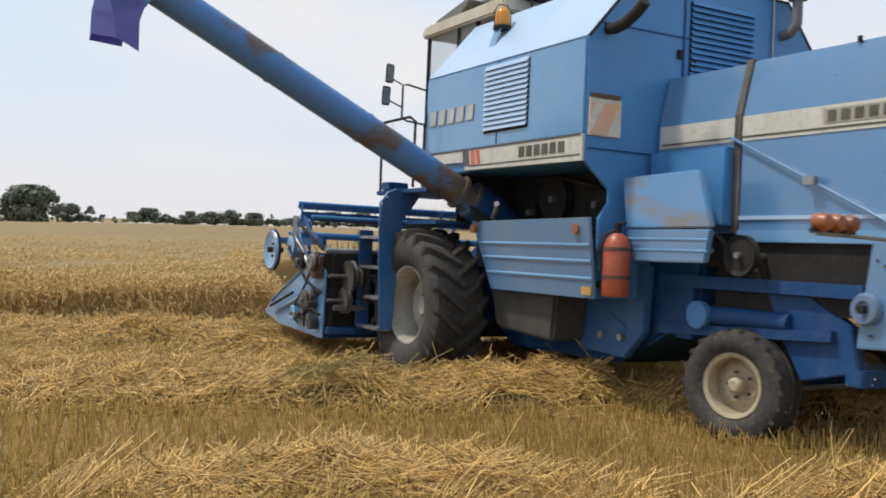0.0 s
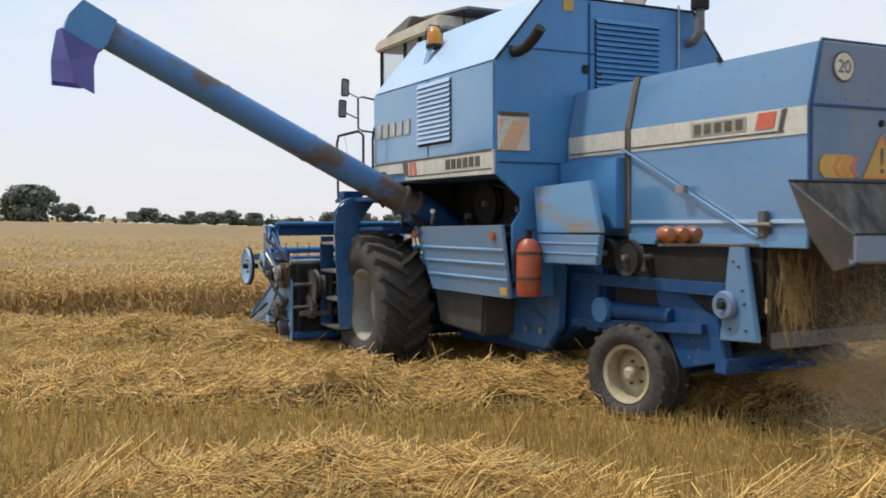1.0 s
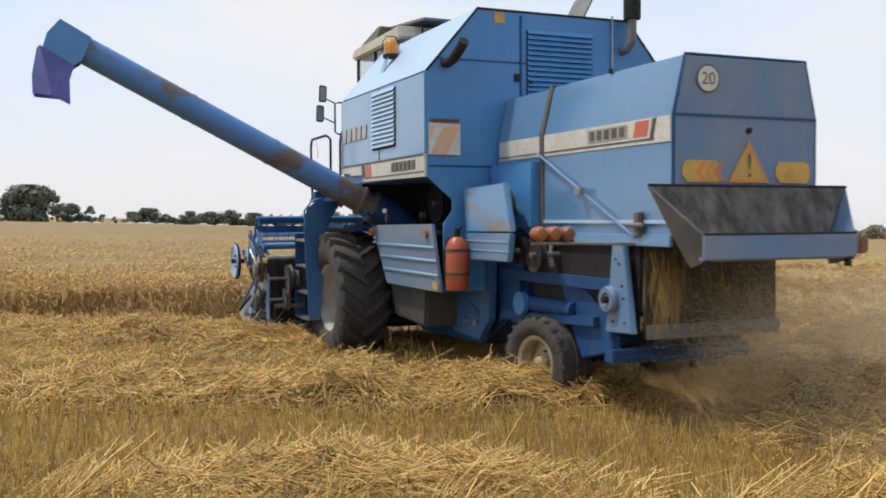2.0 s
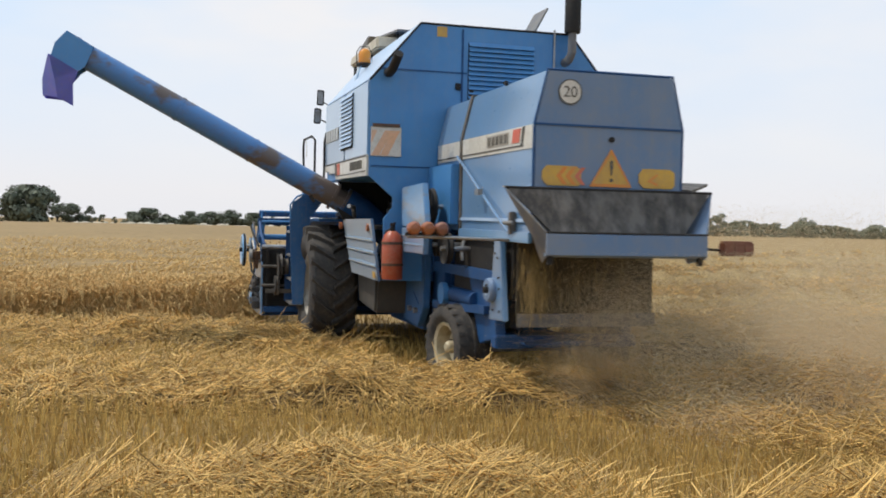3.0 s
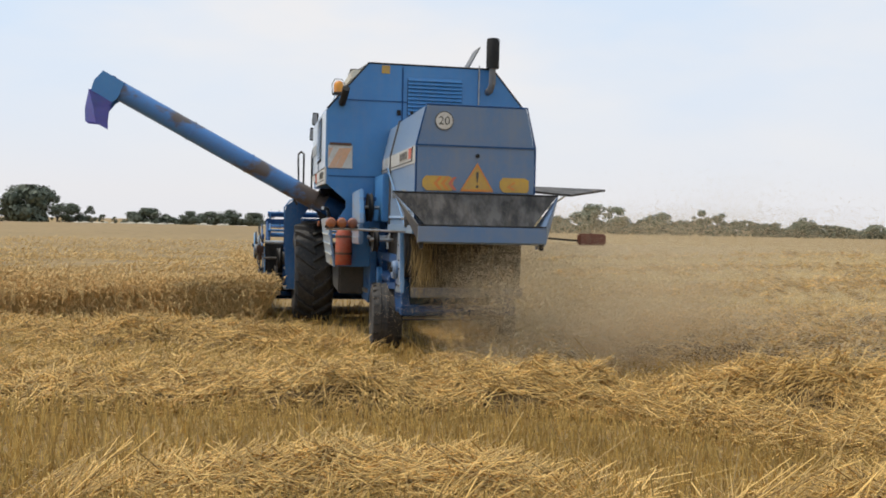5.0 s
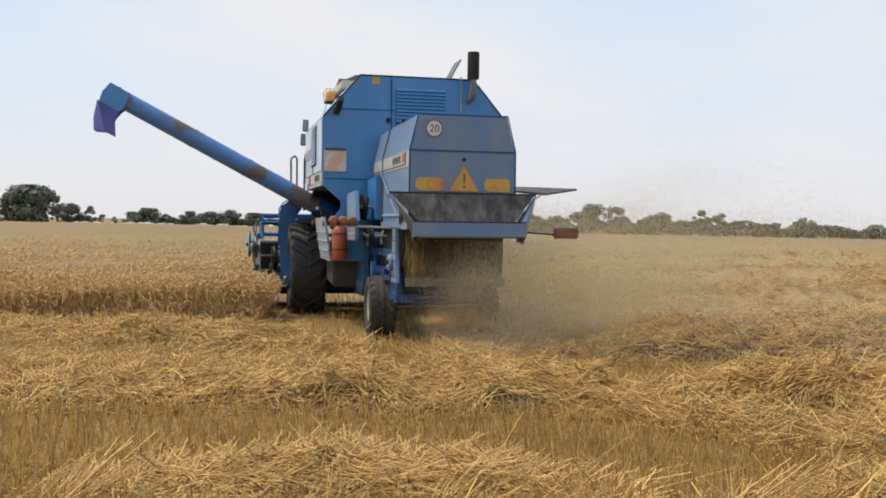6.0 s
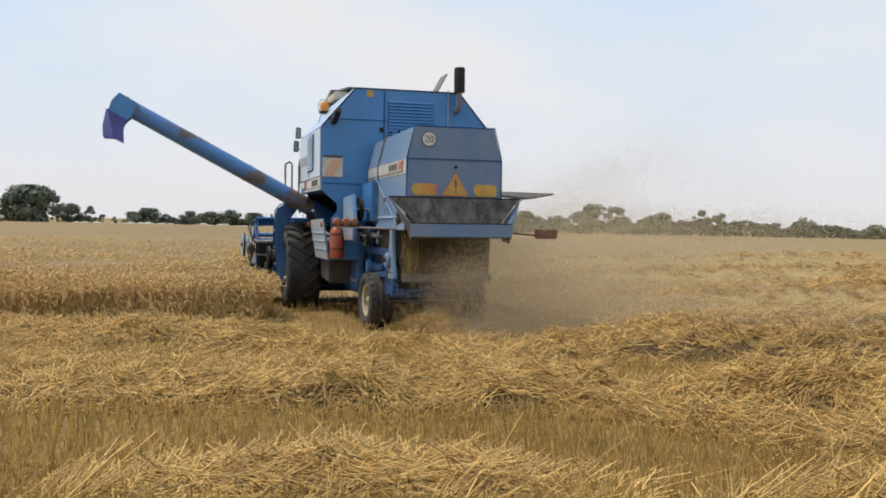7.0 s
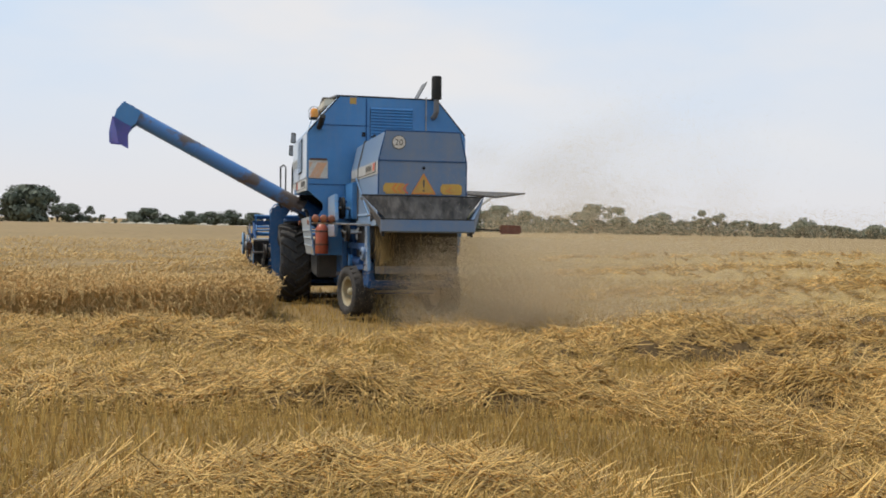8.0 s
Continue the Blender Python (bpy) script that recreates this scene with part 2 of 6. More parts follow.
def box(bm, lo, hi, bevel=0.0):
    (x0, y0, z0), (x1, y1, z1) = lo, hi
    v = [bm.verts.new(p) for p in ((x0, y0, z0), (x1, y0, z0), (x1, y1, z0), (x0, y1, z0), (x0, y0, z1), (x1, y0, z1), (x1, y1, z1), (x0, y1, z1))]
    f = [bm.faces.new([v[i] for i in q]) for q in ((0, 3, 2, 1), (4, 5, 6, 7), (0, 1, 5, 4), (1, 2, 6, 5), (2, 3, 7, 6), (3, 0, 4, 7))]
    if bevel:
        bmesh.ops.bevel(bm, geom=list({e for q in f for e in q.edges}), offset=bevel, segments=2, affect="EDGES", clamp_overlap=True)
    return bm


def prism(bm, poly, axis, a, b, bevel=0.0):
    """A flat outline, in the two other axes, drawn out along the axis from a to b."""
    def at(p, q):
        return {"x": (q, p[0], p[1]), "y": (p[0], q, p[1]), "z": (p[0], p[1], q)}[axis]
    lo, hi = [bm.verts.new(at(p, a)) for p in poly], [bm.verts.new(at(p, b)) for p in poly]
    f = [bm.faces.new(lo), bm.faces.new(hi[::-1])]
    k = len(poly)
    f += [bm.faces.new((lo[i], hi[i], hi[(i + 1) % k], lo[(i + 1) % k])) for i in range(k)]
    if bevel:
        bmesh.ops.bevel(bm, geom=list({e for q in f for e in q.edges}), offset=bevel, segments=2, affect="EDGES", clamp_overlap=True)
    return bm


def plate(bm, corners, thick):
    """A sheet through the corners in space, given a thickness."""
    c = [Vector(p) for p in corners]
    nrm = (c[1] - c[0]).cross(c[2] - c[0]).normalized() * thick / 2
    lo, hi = [bm.verts.new(p - nrm) for p in c], [bm.verts.new(p + nrm) for p in c]
    k = len(c)
    bm.faces.new(lo[::-1]), bm.faces.new(hi)
    for i in range(k):
        bm.faces.new((lo[i], lo[(i + 1) % k], hi[(i + 1) % k], hi[i]))
    return bm


def tube(bm, pts, r, n=10, r_end=None):
    """A capped round bar along a line of points."""
    pts = [Vector(p) for p in pts]
    rings, last = [], None
    for i, p in enumerate(pts):
        d = (pts[min(i + 1, len(pts) - 1)] - pts[max(i - 1, 0)]).normalized()
        u = (last - d * last.dot(d)).normalized() if last else d.orthogonal().normalized()
        last, w = u, d.cross(u)
        rad = r if r_end is None else r + (r_end - r) * i / (len(pts) - 1)
        rings.append([bm.verts.new(p + rad * (math.cos(2 * math.pi * k / n) * u + math.sin(2 * math.pi * k / n) * w)) for k in range(n)])
    for a, b in zip(rings, rings[1:]):
        for k in range(n):
            bm.faces.new((a[k], a[(k + 1) % n], b[(k + 1) % n], b[k]))
    bm.faces.new(rings[0][::-1]), bm.faces.new(rings[-1])
    return bm


def lathe(bm, profile, centre=(0, 0, 0), axis="x", n=40):
    """Turns a closed outline of (distance along the axis, radius) about the axis."""
    rings = []
    for a, r in profile:
        ring = []
        for k in range(n):
            c, s = r * math.cos(2 * math.pi * k / n), r * math.sin(2 * math.pi * k / n)
            p = {"x": (a, c, s), "y": (c, a, s), "z": (c, s, a)}[axis]
            ring.append(bm.verts.new(Vector(p) + Vector(centre)))
        rings.append(ring)
    for a, b in zip(rings, rings[1:] + rings[:1]):
        for k in range(n):
            bm.faces.new((a[k], a[(k + 1) % n], b[(k + 1) % n], b[k]))
    return bm


def mesh_of(name, bm, mat, smooth=True):
    bmesh.ops.recalc_face_normals(bm, faces=bm.faces[:])
    me = bpy.data.meshes.new(name)
    bm.to_mesh(me)
    bm.free()
    me.materials.append(mat)
    if smooth:
        me.shade_smooth()
        me.set_sharp_from_angle(angle=radians(32))
    return me


def part(name, bm, mat, parent, label=""):
    ob = new(name, mesh_of(name, bm, M[mat]))
    ob.parent = parent
    return tagged(ob, label)


def array_mesh(name, verts, faces, mats, which=None):
    """A mesh from arrays of corners and of faces with equally many corners each."""
    me = bpy.data.meshes.new(name)
    faces = np.asarray(faces, dtype=np.int32)
    k = faces.shape[1]
    me.vertices.add(len(verts))
    me.vertices.foreach_set("co", np.asarray(verts, dtype=np.float32).ravel())
    me.loops.add(faces.size)
    me.loops.foreach_set("vertex_index", faces.ravel())
    me.polygons.add(len(faces))
    me.polygons.foreach_set("loop_start", np.arange(0, faces.size, k, dtype=np.int32))
    for m in mats:
        me.materials.append(m)
    if which is not None:
        me.polygons.foreach_set("material_index", np.asarray(which, dtype=np.int32))
    me.update(calc_edges=True)
    return me


def stalks(base, ways, lengths, radius, bend, rings=3, taper=0.7, rng=None):
    """Three-sided stalks from base points, bent by `bend` (arrays of rows). Returns corners and four-sided faces."""
    n = len(base)
    ways = ways / np.linalg.norm(ways, axis=1, keepdims=True)
    ref = np.where(np.abs(ways[:, 2:3]) > 0.8, np.array([[1.0, 0, 0]]), np.array([[0, 0, 1.0]]))
    u = np.cross(ways, ref)
    u /= np.linalg.norm(u, axis=1, keepdims=True)
    w = np.cross(ways, u)
    out = np.zeros((n, rings, 3, 3))
    for i in range(rings):
        f = i / (rings - 1)
        mid = base + ways * (lengths * f)[:, None] + bend * (f * f)
        rad = (radius * (1 - (1 - taper) * f))[:, None]
        for k in range(3):
            a = 2 * math.pi * k / 3
            out[:, i, k] = mid + rad * (math.cos(a) * u + math.sin(a) * w)
    quad = []
    for i in range(rings - 1):
        for k in range(3):
            quad.append([i * 3 + k, i * 3 + (k + 1) % 3, (i + 1) * 3 + (k + 1) % 3, (i + 1) * 3 + k])
    faces = (np.arange(n)[:, None, None] * rings * 3 + np.array(quad)[None]).reshape(-1, 4)
    return out.reshape(-1, 3), faces


def joined(pieces):
    """Several (corners, faces) as one."""
    vs, fs, k = [], [], 0
    for v, f in pieces:
        vs.append(v), fs.append(f + k)
        k += len(v)
    return np.concatenate(vs), np.concatenate(fs)


# ---- ground, field and distance ----
def make_ground():
    """One sheet to the horizon, finer near by and gently uneven."""
    xs = np.concatenate([-np.geomspace(3000, 12, 26), np.linspace(-11, 11, 89), np.geomspace(12, 3000, 26)])
    ys = np.concatenate([-np.geomspace(3000, 6, 12), np.linspace(-5, 30, 141), np.geomspace(31, 3500, 34)])
    gx, gy = np.meshgrid(xs, ys, indexing="ij")
    gz = 0.02 * np.sin(gx * 1.7 + gy * 0.6) * np.sin(gy * 1.1) * (np.hypot(gx, gy) < 40) - 0.03
    a, b = len(xs), len(ys)
    idx = np.arange(a * b).reshape(a, b)
    faces = np.stack([idx[:-1, :-1], idx[1:, :-1], idx[1:, 1:], idx[:-1, 1:]], -1).reshape(-1, 4)
    me = array_mesh("ground", np.stack([gx, gy, gz], -1).reshape(-1, 3), faces, [M["ground"]])
    me.shade_smooth()
    return tagged(new("ground", me), "flat harvested field with dry golden soil and chaff", "ground", kind="structure")


make_ground()


def bumps(x, y, s, seed):
    """Smooth uneven heights about 0, in -1 to 1."""
    r = np.random.default_rng(seed)
    out = 0
    for k in range(7):
        a, ph, f = r.uniform(0, math.pi), r.uniform(0, 6.3), s * r.uniform(0.6, 2.2)
        out = out + np.sin((x * math.cos(a) + y * math.sin(a)) * f + ph)
    return out / 4.0


def windrow(name, label, x0, x1, mid, half, tall, count, length, radius, seed, lean=0.0, step=0.07):
    """A row of dropped straw from x0 to x1: a matted bed with loose straws on it. mid, half, tall: functions of x."""
    r = np.random.default_rng(seed)

    def height(x, y):
        u = np.clip(np.abs(y - mid(x)) / half(x), 0, 1)
        ends = np.clip((x - x0) / 0.6, 0, 1) * np.clip((x1 - x) / 0.6, 0, 1)
        lump = 1.0 - np.abs(bumps(x, y, 6.0, seed + 1)) * 1.3
        body = tall(x) * (0.70 + 0.10 * bumps(x, y, 2.6, seed) + 0.34 * lump + 0.18 * bumps(x, y, 13.0, seed + 2))
        return np.maximum(body, 0.02) * (1 - u ** 3) * ends

    xs = np.arange(x0, x1, step)
    vs = np.linspace(-1, 1, 30)
    gx, gv = np.meshgrid(xs, vs, indexing="ij")
    gy = mid(gx) + gv * half(gx)
    gz = height(gx, gy) * 0.9 - 0.03
    a, b = gx.shape
    idx = np.arange(a * b).reshape(a, b)
    bed = (np.stack([gx, gy, gz], -1).reshape(-1, 3), np.stack([idx[:-1, :-1], idx[1:, :-1], idx[1:, 1:], idx[:-1, 1:]], -1).reshape(-1, 4))
    # straws lie in locks that share a direction, the locks criss-cross over each other
    locks = count // 16
    who = r.integers(0, locks, count)
    lx = r.uniform(x0 - 0.1, x1 + 0.1, locks)
    lv = np.clip(r.normal(0.0, 0.47, locks), -1.02, 1.08)
    lt = np.where(r.uniform(0, 1, locks) < 0.72, r.normal(lean, 0.55, locks) + 0.5 * bumps(lx, lv, 2.5, seed + 3), r.uniform(0, 3.14, locks))
    lrise, lup = r.normal(0.06, 0.24, locks), r.uniform(0.80, 1.16, locks)
    x = lx[who] + r.normal(0, 0.075, count)
    y = mid(lx)[who] + lv[who] * half(lx)[who] + r.normal(0, 0.06, count)
    z = np.maximum(height(x, y), 0.0) * lup[who] * r.uniform(0.90, 1.06, count) + 0.012
    turn = lt[who] + r.normal(0, 0.22, count)
    ln = r.gamma(6, length / 6, count)
    ways = np.stack([np.cos(turn), np.sin(turn), lrise[who] + r.normal(0.0, 0.16, count)], -1)
    e = 0.1
    slope_x = (height(x + e, y) - height(x - e, y)) / (2 * e)
    slope_y = (height(x, y + e) - height(x, y - e)) / (2 * e)
    ways[:, 2] += np.clip(np.cos(turn) * slope_x + np.sin(turn) * slope_y, -1.2, 1.2) * 0.85
    base = np.stack([x, y, z], -1) - ways * ln[:, None] / 2
    base[:, 2] = np.maximum(base[:, 2], 0.0)
    bend = r.normal(0, 0.10, (count, 3)) * ln[:, None] * 2
    bend[:, 2] -= ln * 0.12
    loose = stalks(base, ways, ln, radius * r.uniform(0.7, 1.3, count), bend, rings=3 if mid(x0) < 9.5 else 2)
    v_, f_ = joined([bed, loose])
    which = np.r_[np.zeros(len(bed[1])), np.ones(len(loose[1]))]
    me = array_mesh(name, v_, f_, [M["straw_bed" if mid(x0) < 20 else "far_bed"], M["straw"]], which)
    me.shade_smooth()
    return tagged(new(name, me), label, "straw row", "rows of dropped straw", "stuff")


def line(*pts):
    px_, py_ = [p[0] for p in pts], [p[1] for p in pts]
    return lambda x: np.interp(x, px_, py_)


windrow("straw_windrow", "loose golden straw windrow with a ragged crest", -5.2, 2.1,
        line((-5, 8.75), (-1, 8.9), (1.7, 9.05)), line((-5, 0.62), (0, 0.70), (1.7, 0.55)),
        line((-5, 0.17), (-2.9, 0.19), (-2.0, 0.20), (-1.6, 0.23), (-1.15, 0.31), (-0.65, 0.32), (-0.42, 0.22), (-0.1, 0.28), (0.35, 0.29), (0.6, 0.25), (1.0, 0.32), (1.45, 0.28), (1.75, 0.18), (2.1, 0.06)), 25000, 0.21, 0.0046, 11, 0.1)
windrow("straw_windrow", "bright straw windrow lying close over short stubble", -2.2, 1.1,
        line((-2.2, 5.6), (-0.6, 6.0), (1.1, 5.75)), line((-2.2, 0.5), (1.1, 0.6)),
        line((-2.2, 0.05), (-1.5, 0.10), (-0.7, 0.20), (0.3, 0.16), (1.1, 0.04)), 17000, 0.24, 0.0040, 12, 0.45)
windrow("straw_windrow", "small bright heap of loose straw on stubble", 1.7, 3.6,
        line((1.7, 5.5), (3.6, 5.9)), line((1.7, 0.4), (3.6, 0.6)), line((1.7, 0.05), (2.6, 0.14), (3.6, 0.16)), 6000, 0.26, 0.0042, 13, 0.2)
windrow("straw_windrow", "broad flattened straw windrow beside the standing grain", -8.5, -1.05,
        line((-8, 12.9), (-4, 12.9), (-1.0, 12.4)), line((-8, 1.15), (-2, 0.9), (-1, 0.6)),
        line((-8, 0.17), (-5.6, 0.20), (-4.9, 0.16), (-4.2, 0.25), (-2.8, 0.25), (-2.0, 0.17), (-1.1, 0.05)), 24000, 0.24, 0.0048, 14, 0.1)
windrow("straw_windrow", "thin flattened straw spread between two windrows", -7.0, -0.95,
        line((-7, 10.7), (-0.9, 10.6)), line((-7, 1.0), (-2, 0.9), (-0.9, 0.6)), line((-7, 0.05), (-4, 0.07), (-2, 0.05), (-0.9, 0.03)), 11000, 0.22, 0.0042, 22, 0.1)
windrow("straw_windrow", "dull trampled straw windrow where the harvester has passed", 1.45, 5.2,
        line((1.4, 9.15), (2.6, 8.85), (3.6, 8.5), (5.2, 8.0)), line((1.4, 0.6), (2.6, 0.75), (5.2, 0.8)),
        line((1.4, 0.16), (2.0, 0.20), (2.6, 0.30), (3.2, 0.44), (3.7, 0.42), (5.2, 0.42)), 15000, 0.22, 0.0042, 19, 0.15)
windrow("straw_windrow", "straw windrow on the cut side of the field", 0.5, 8.0,
        line((-0.3, 12.2), (1.5, 12.5), (8.0, 12.6)), line((-0.3, 0.8), (3.2, 0.95), (8.0, 1.1)),
        line((0.5, 0.05), (1.4, 0.20), (2.0, 0.25), (3.0, 0.44), (4.4, 0.35), (8.0, 0.35)), 17000, 0.24, 0.0050, 15, 0.0)
windrow("straw_windrow", "thin trampled straw row across the cut stubble", 3.4, 15.0,
        line((3.4, 17.2), (15, 18.6)), line((3.4, 1.0), (15, 1.5)), line((3.4, 0.05), (5.5, 0.15), (8, 0.24), (15, 0.26)), 9000, 0.30, 0.0060, 20, 0.0, 0.12)
windrow("straw_windrow", "pale straw windrow farther out on stubble", 3.2, 26.0,
        line((3.2, 22.8), (26, 25.5)), line((3.2, 1.2), (26, 1.9)), line((3.2, 0.08), (5.5, 0.2), (8, 0.40), (11, 0.46), (26, 0.42)), 14000, 0.32, 0.0075, 16, 0.0, 0.15)
windrow("straw_windrow", "pale straw windrow far out on stubble", 4.0, 50.0,
        line((4, 33.0), (50, 38.0)), line((4, 2.0), (50, 2.2)), line((4, 0.1), (8, 0.32), (18, 0.55), (50, 0.48)), 10000, 0.34, 0.0105, 17, 0.0, 0.25)
windrow("straw_windrow", "pale straw windrow at the far side of the stubble", 5.0, 70.0,
        line((5, 47.0), (70, 56.0)), line((5, 2.8), (70, 3.0)), line((5, 0.1), (10, 0.32), (24, 0.6), (70, 0.5)), 8000, 0.36, 0.015, 18, 0.0, 0.35)


def make_stubble():
    """Short cut stalks standing in drill rows, thinner with distance, with litter lying between them."""
    r = np.random.default_rng(21)
    y = np.concatenate([4.8 + 8.0 * r.uniform(0, 1, 32000) ** 1.2, 12 + 18 * r.uniform(0, 1, 15000) ** 1.3])
    x = r.uniform(-0.52, 0.52, len(y)) * y
    row = 0.125
    x = np.where(y < 12, (np.round((x + 0.35 * y) / row) * row - 0.35 * y) + r.normal(0, 0.022, len(y)), x)
    keep = ~((y > 15.9) & (x < -3.2 - (y - 16) * 0.22))
    x, y = x[keep], y[keep]
    n = len(x)
    ways = np.stack([r.normal(0, 0.16, n), r.normal(0, 0.16, n), np.ones(n)], -1)
    ln = np.where(y < 12, r.uniform(0.09, 0.20, n), r.uniform(0.08, 0.18, n))
    rad = np.where(y < 12, 0.0034, 0.005) * r.uniform(0.8, 1.3, n)
    a = stalks(np.stack([x, y, np.full(n, -0.04)], -1), ways, ln, rad, r.normal(0, 0.02, (n, 3)), rings=2, taper=0.9)
    k = 8000
    y2 = 4.8 + 12 * r.uniform(0, 1, k) ** 1.3
    x2 = r.uniform(-0.5, 0.5, k) * y2
    t2 = r.uniform(0, 6.28, k)
    w2 = np.stack([np.cos(t2), np.sin(t2), r.normal(0.1, 0.15, k)], -1)
    b = stalks(np.stack([x2, y2, r.uniform(0.0, 0.07, k)], -1), w2, r.uniform(0.08, 0.3, k), np.full(k, 0.0025), r.normal(0, 0.02, (k, 3)), rings=2, taper=0.9)
    v_, f_ = joined([a, b])
    return tagged(new("stubble", array_mesh("stubble", v_, f_, [M["stubble"]])), "short cut golden stubble with loose straw litter", "stubble", kind="stuff")


make_stubble()


def crop_edge(y):
    """x of the cut side of the standing grain."""
    return -3.05 - (y - 16.0) * 0.235


CROP_NEAR, CROP_TALL = 15.6, 0.70


def make_crop():
    """Standing grain: whole stalks with ears and leaves near the cut edge, ears alone over the canopy farther in."""
    r = np.random.default_rng(31)

    def field(n, y0, y1, power):
        y = y0 + (y1 - y0) * r.uniform(0, 1, n) ** power
        far = np.where(y > 25.5, -0.085 * y, crop_edge(y))
        x = far - r.uniform(0, 1, n) * (far + 0.52 * y)
        return x, y
    pieces = []
    for n, y0, y1, power, rad in ((19500, CROP_NEAR, 17.6, 1.2, 0.0040), (13500, 17.2, 48.0, 1.5, 0.0058)):
        x, y = field(n, y0, y1, power)
        if y0 > CROP_NEAR:  # the side that the machine has cut shows whole stalks too
            k = n // 8
            y[:k] = y0 + (min(y1, 30) - y0) * r.uniform(0, 1, k)
            x[:k] = crop_edge(y[:k]) - r.uniform(0, 0.4, k)
        y = y + 0.25 * bumps(x, y * 0, 1.5, 4) * (y0 == CROP_NEAR)
        tall = CROP_TALL * (1 + 0.10 * bumps(x, y, 0.9, 5)) * r.uniform(0.82, 1.1, n)
        if y0 == CROP_NEAR:
            tall = tall * np.clip(0.78 + 0.25 * (y - CROP_NEAR) / 0.6, 0.7, 1.0)
        ways = np.stack([r.normal(0.16, 0.12, n), r.normal(-0.10, 0.12, n), np.ones(n)], -1)
        base = np.stack([x, y, np.full(n, -0.03)], -1)
        bend = np.stack([r.normal(0.10, 0.07, n), r.normal(-0.07, 0.06, n), r.uniform(-0.04, 0, n)], -1)
        pieces.append(stalks(base, ways, tall, np.full(n, rad), bend, rings=2, taper=0.7))
        way = ways / np.linalg.norm(ways, axis=1, keepdims=True)
        top = base + way * tall[:, None] + bend
        droop = np.stack([r.normal(0.5, 0.5, n), r.normal(-0.1, 0.5, n), r.uniform(-0.3, 0.8, n)], -1)
        pieces.append(stalks(top, droop, r.uniform(0.07, 0.12, n), np.full(n, rad * 2.3), np.zeros((n, 3)) - (0, 0, 0.02), rings=3 if y0 == CROP_NEAR else 2, taper=0.35))
        if y0 < 17:
            m = n // 3
            mid = base[:m] + way[:m] * (tall[:m] * r.uniform(0.3, 0.8, m))[:, None]
            leaf = np.stack([r.normal(0, 0.6, m), r.normal(0, 0.6, m), r.uniform(0.2, 0.8, m)], -1)
            pieces.append(stalks(mid, leaf, r.uniform(0.12, 0.24, m), np.full(m, rad * 1.3), np.stack([np.zeros(m), np.zeros(m), -r.uniform(0.05, 0.16, m)], -1), rings=3, taper=0.2))
    n = 9000  # ears and leaves hanging out of the cut face
    y = CROP_NEAR + r.normal(0.0, 0.12, n)
    x = crop_edge(y) - r.uniform(0, 1, n) * 6.5
    k = n // 5
    y[:k] = CROP_NEAR + r.uniform(0, 9, k)
    x[:k] = crop_edge(y[:k]) + r.normal(0, 0.1, k)
    z = 0.03 + 0.6 * r.uniform(0, 1, n) ** 1.5
    y -= 0.12 * (1 - z / 0.66)
    ways = np.stack([r.normal(0.35, 0.4, n), r.normal(-0.5, 0.3, n), r.normal(0.1, 0.8, n)], -1)
    pieces.append(stalks(np.stack([x, y, z], -1), ways, r.uniform(0.08, 0.24, n), np.full(n, 0.0055), np.stack([np.zeros(n), np.zeros(n), -r.uniform(0.02, 0.1, n)], -1), rings=3, taper=0.4))
    v_, f_ = joined(pieces)
    return tagged(new("grain_crop", array_mesh("grain_crop", v_, f_, [M["crop"]])), "dense ripe brown grain standing uncut with drooping ears", "grain crop", kind="stuff")


make_crop()


def make_canopy():
    """The thick of the crop: its uneven upper side, from just behind the cut edge to the far side of the field."""
    ys = np.concatenate([np.linspace(CROP_NEAR + 0.7, 40, 160), np.geomspace(40.5, 186, 60)])
    us = np.linspace(0, 1, 150) ** 1.6
    gy, gu = np.meshgrid(ys, us, indexing="ij")
    gx = np.where(gy > 25.5, -0.085 * gy, crop_edge(gy)) - 0.35 - gu * (1.1 * gy + 20)
    gz = CROP_TALL * 0.86 + 0.05 * bumps(gx, gy, 1.2, 8) + 0.035 * bumps(gx, gy, 4.5, 9)
    gz *= np.clip(0.25 + 0.75 * (gy - CROP_NEAR - 0.7) / 1.2, 0, 1)
    gz[0, :] = -0.05
    gz[:, 0] = -0.05
    a, b = gx.shape
    idx = np.arange(a * b).reshape(a, b)
    faces = np.stack([idx[:-1, :-1], idx[:-1, 1:], idx[1:, 1:], idx[1:, :-1]], -1).reshape(-1, 4)
    me = array_mesh("grain_canopy", np.stack([gx, gy, gz], -1).reshape(-1, 3), faces, [M["crop_top_shaded"]])
    me.shade_smooth()
    return tagged(new("grain_canopy", me), "wide field of ripe brown grain reaching to a far hedge", "grain crop", kind="stuff")


make_canopy()


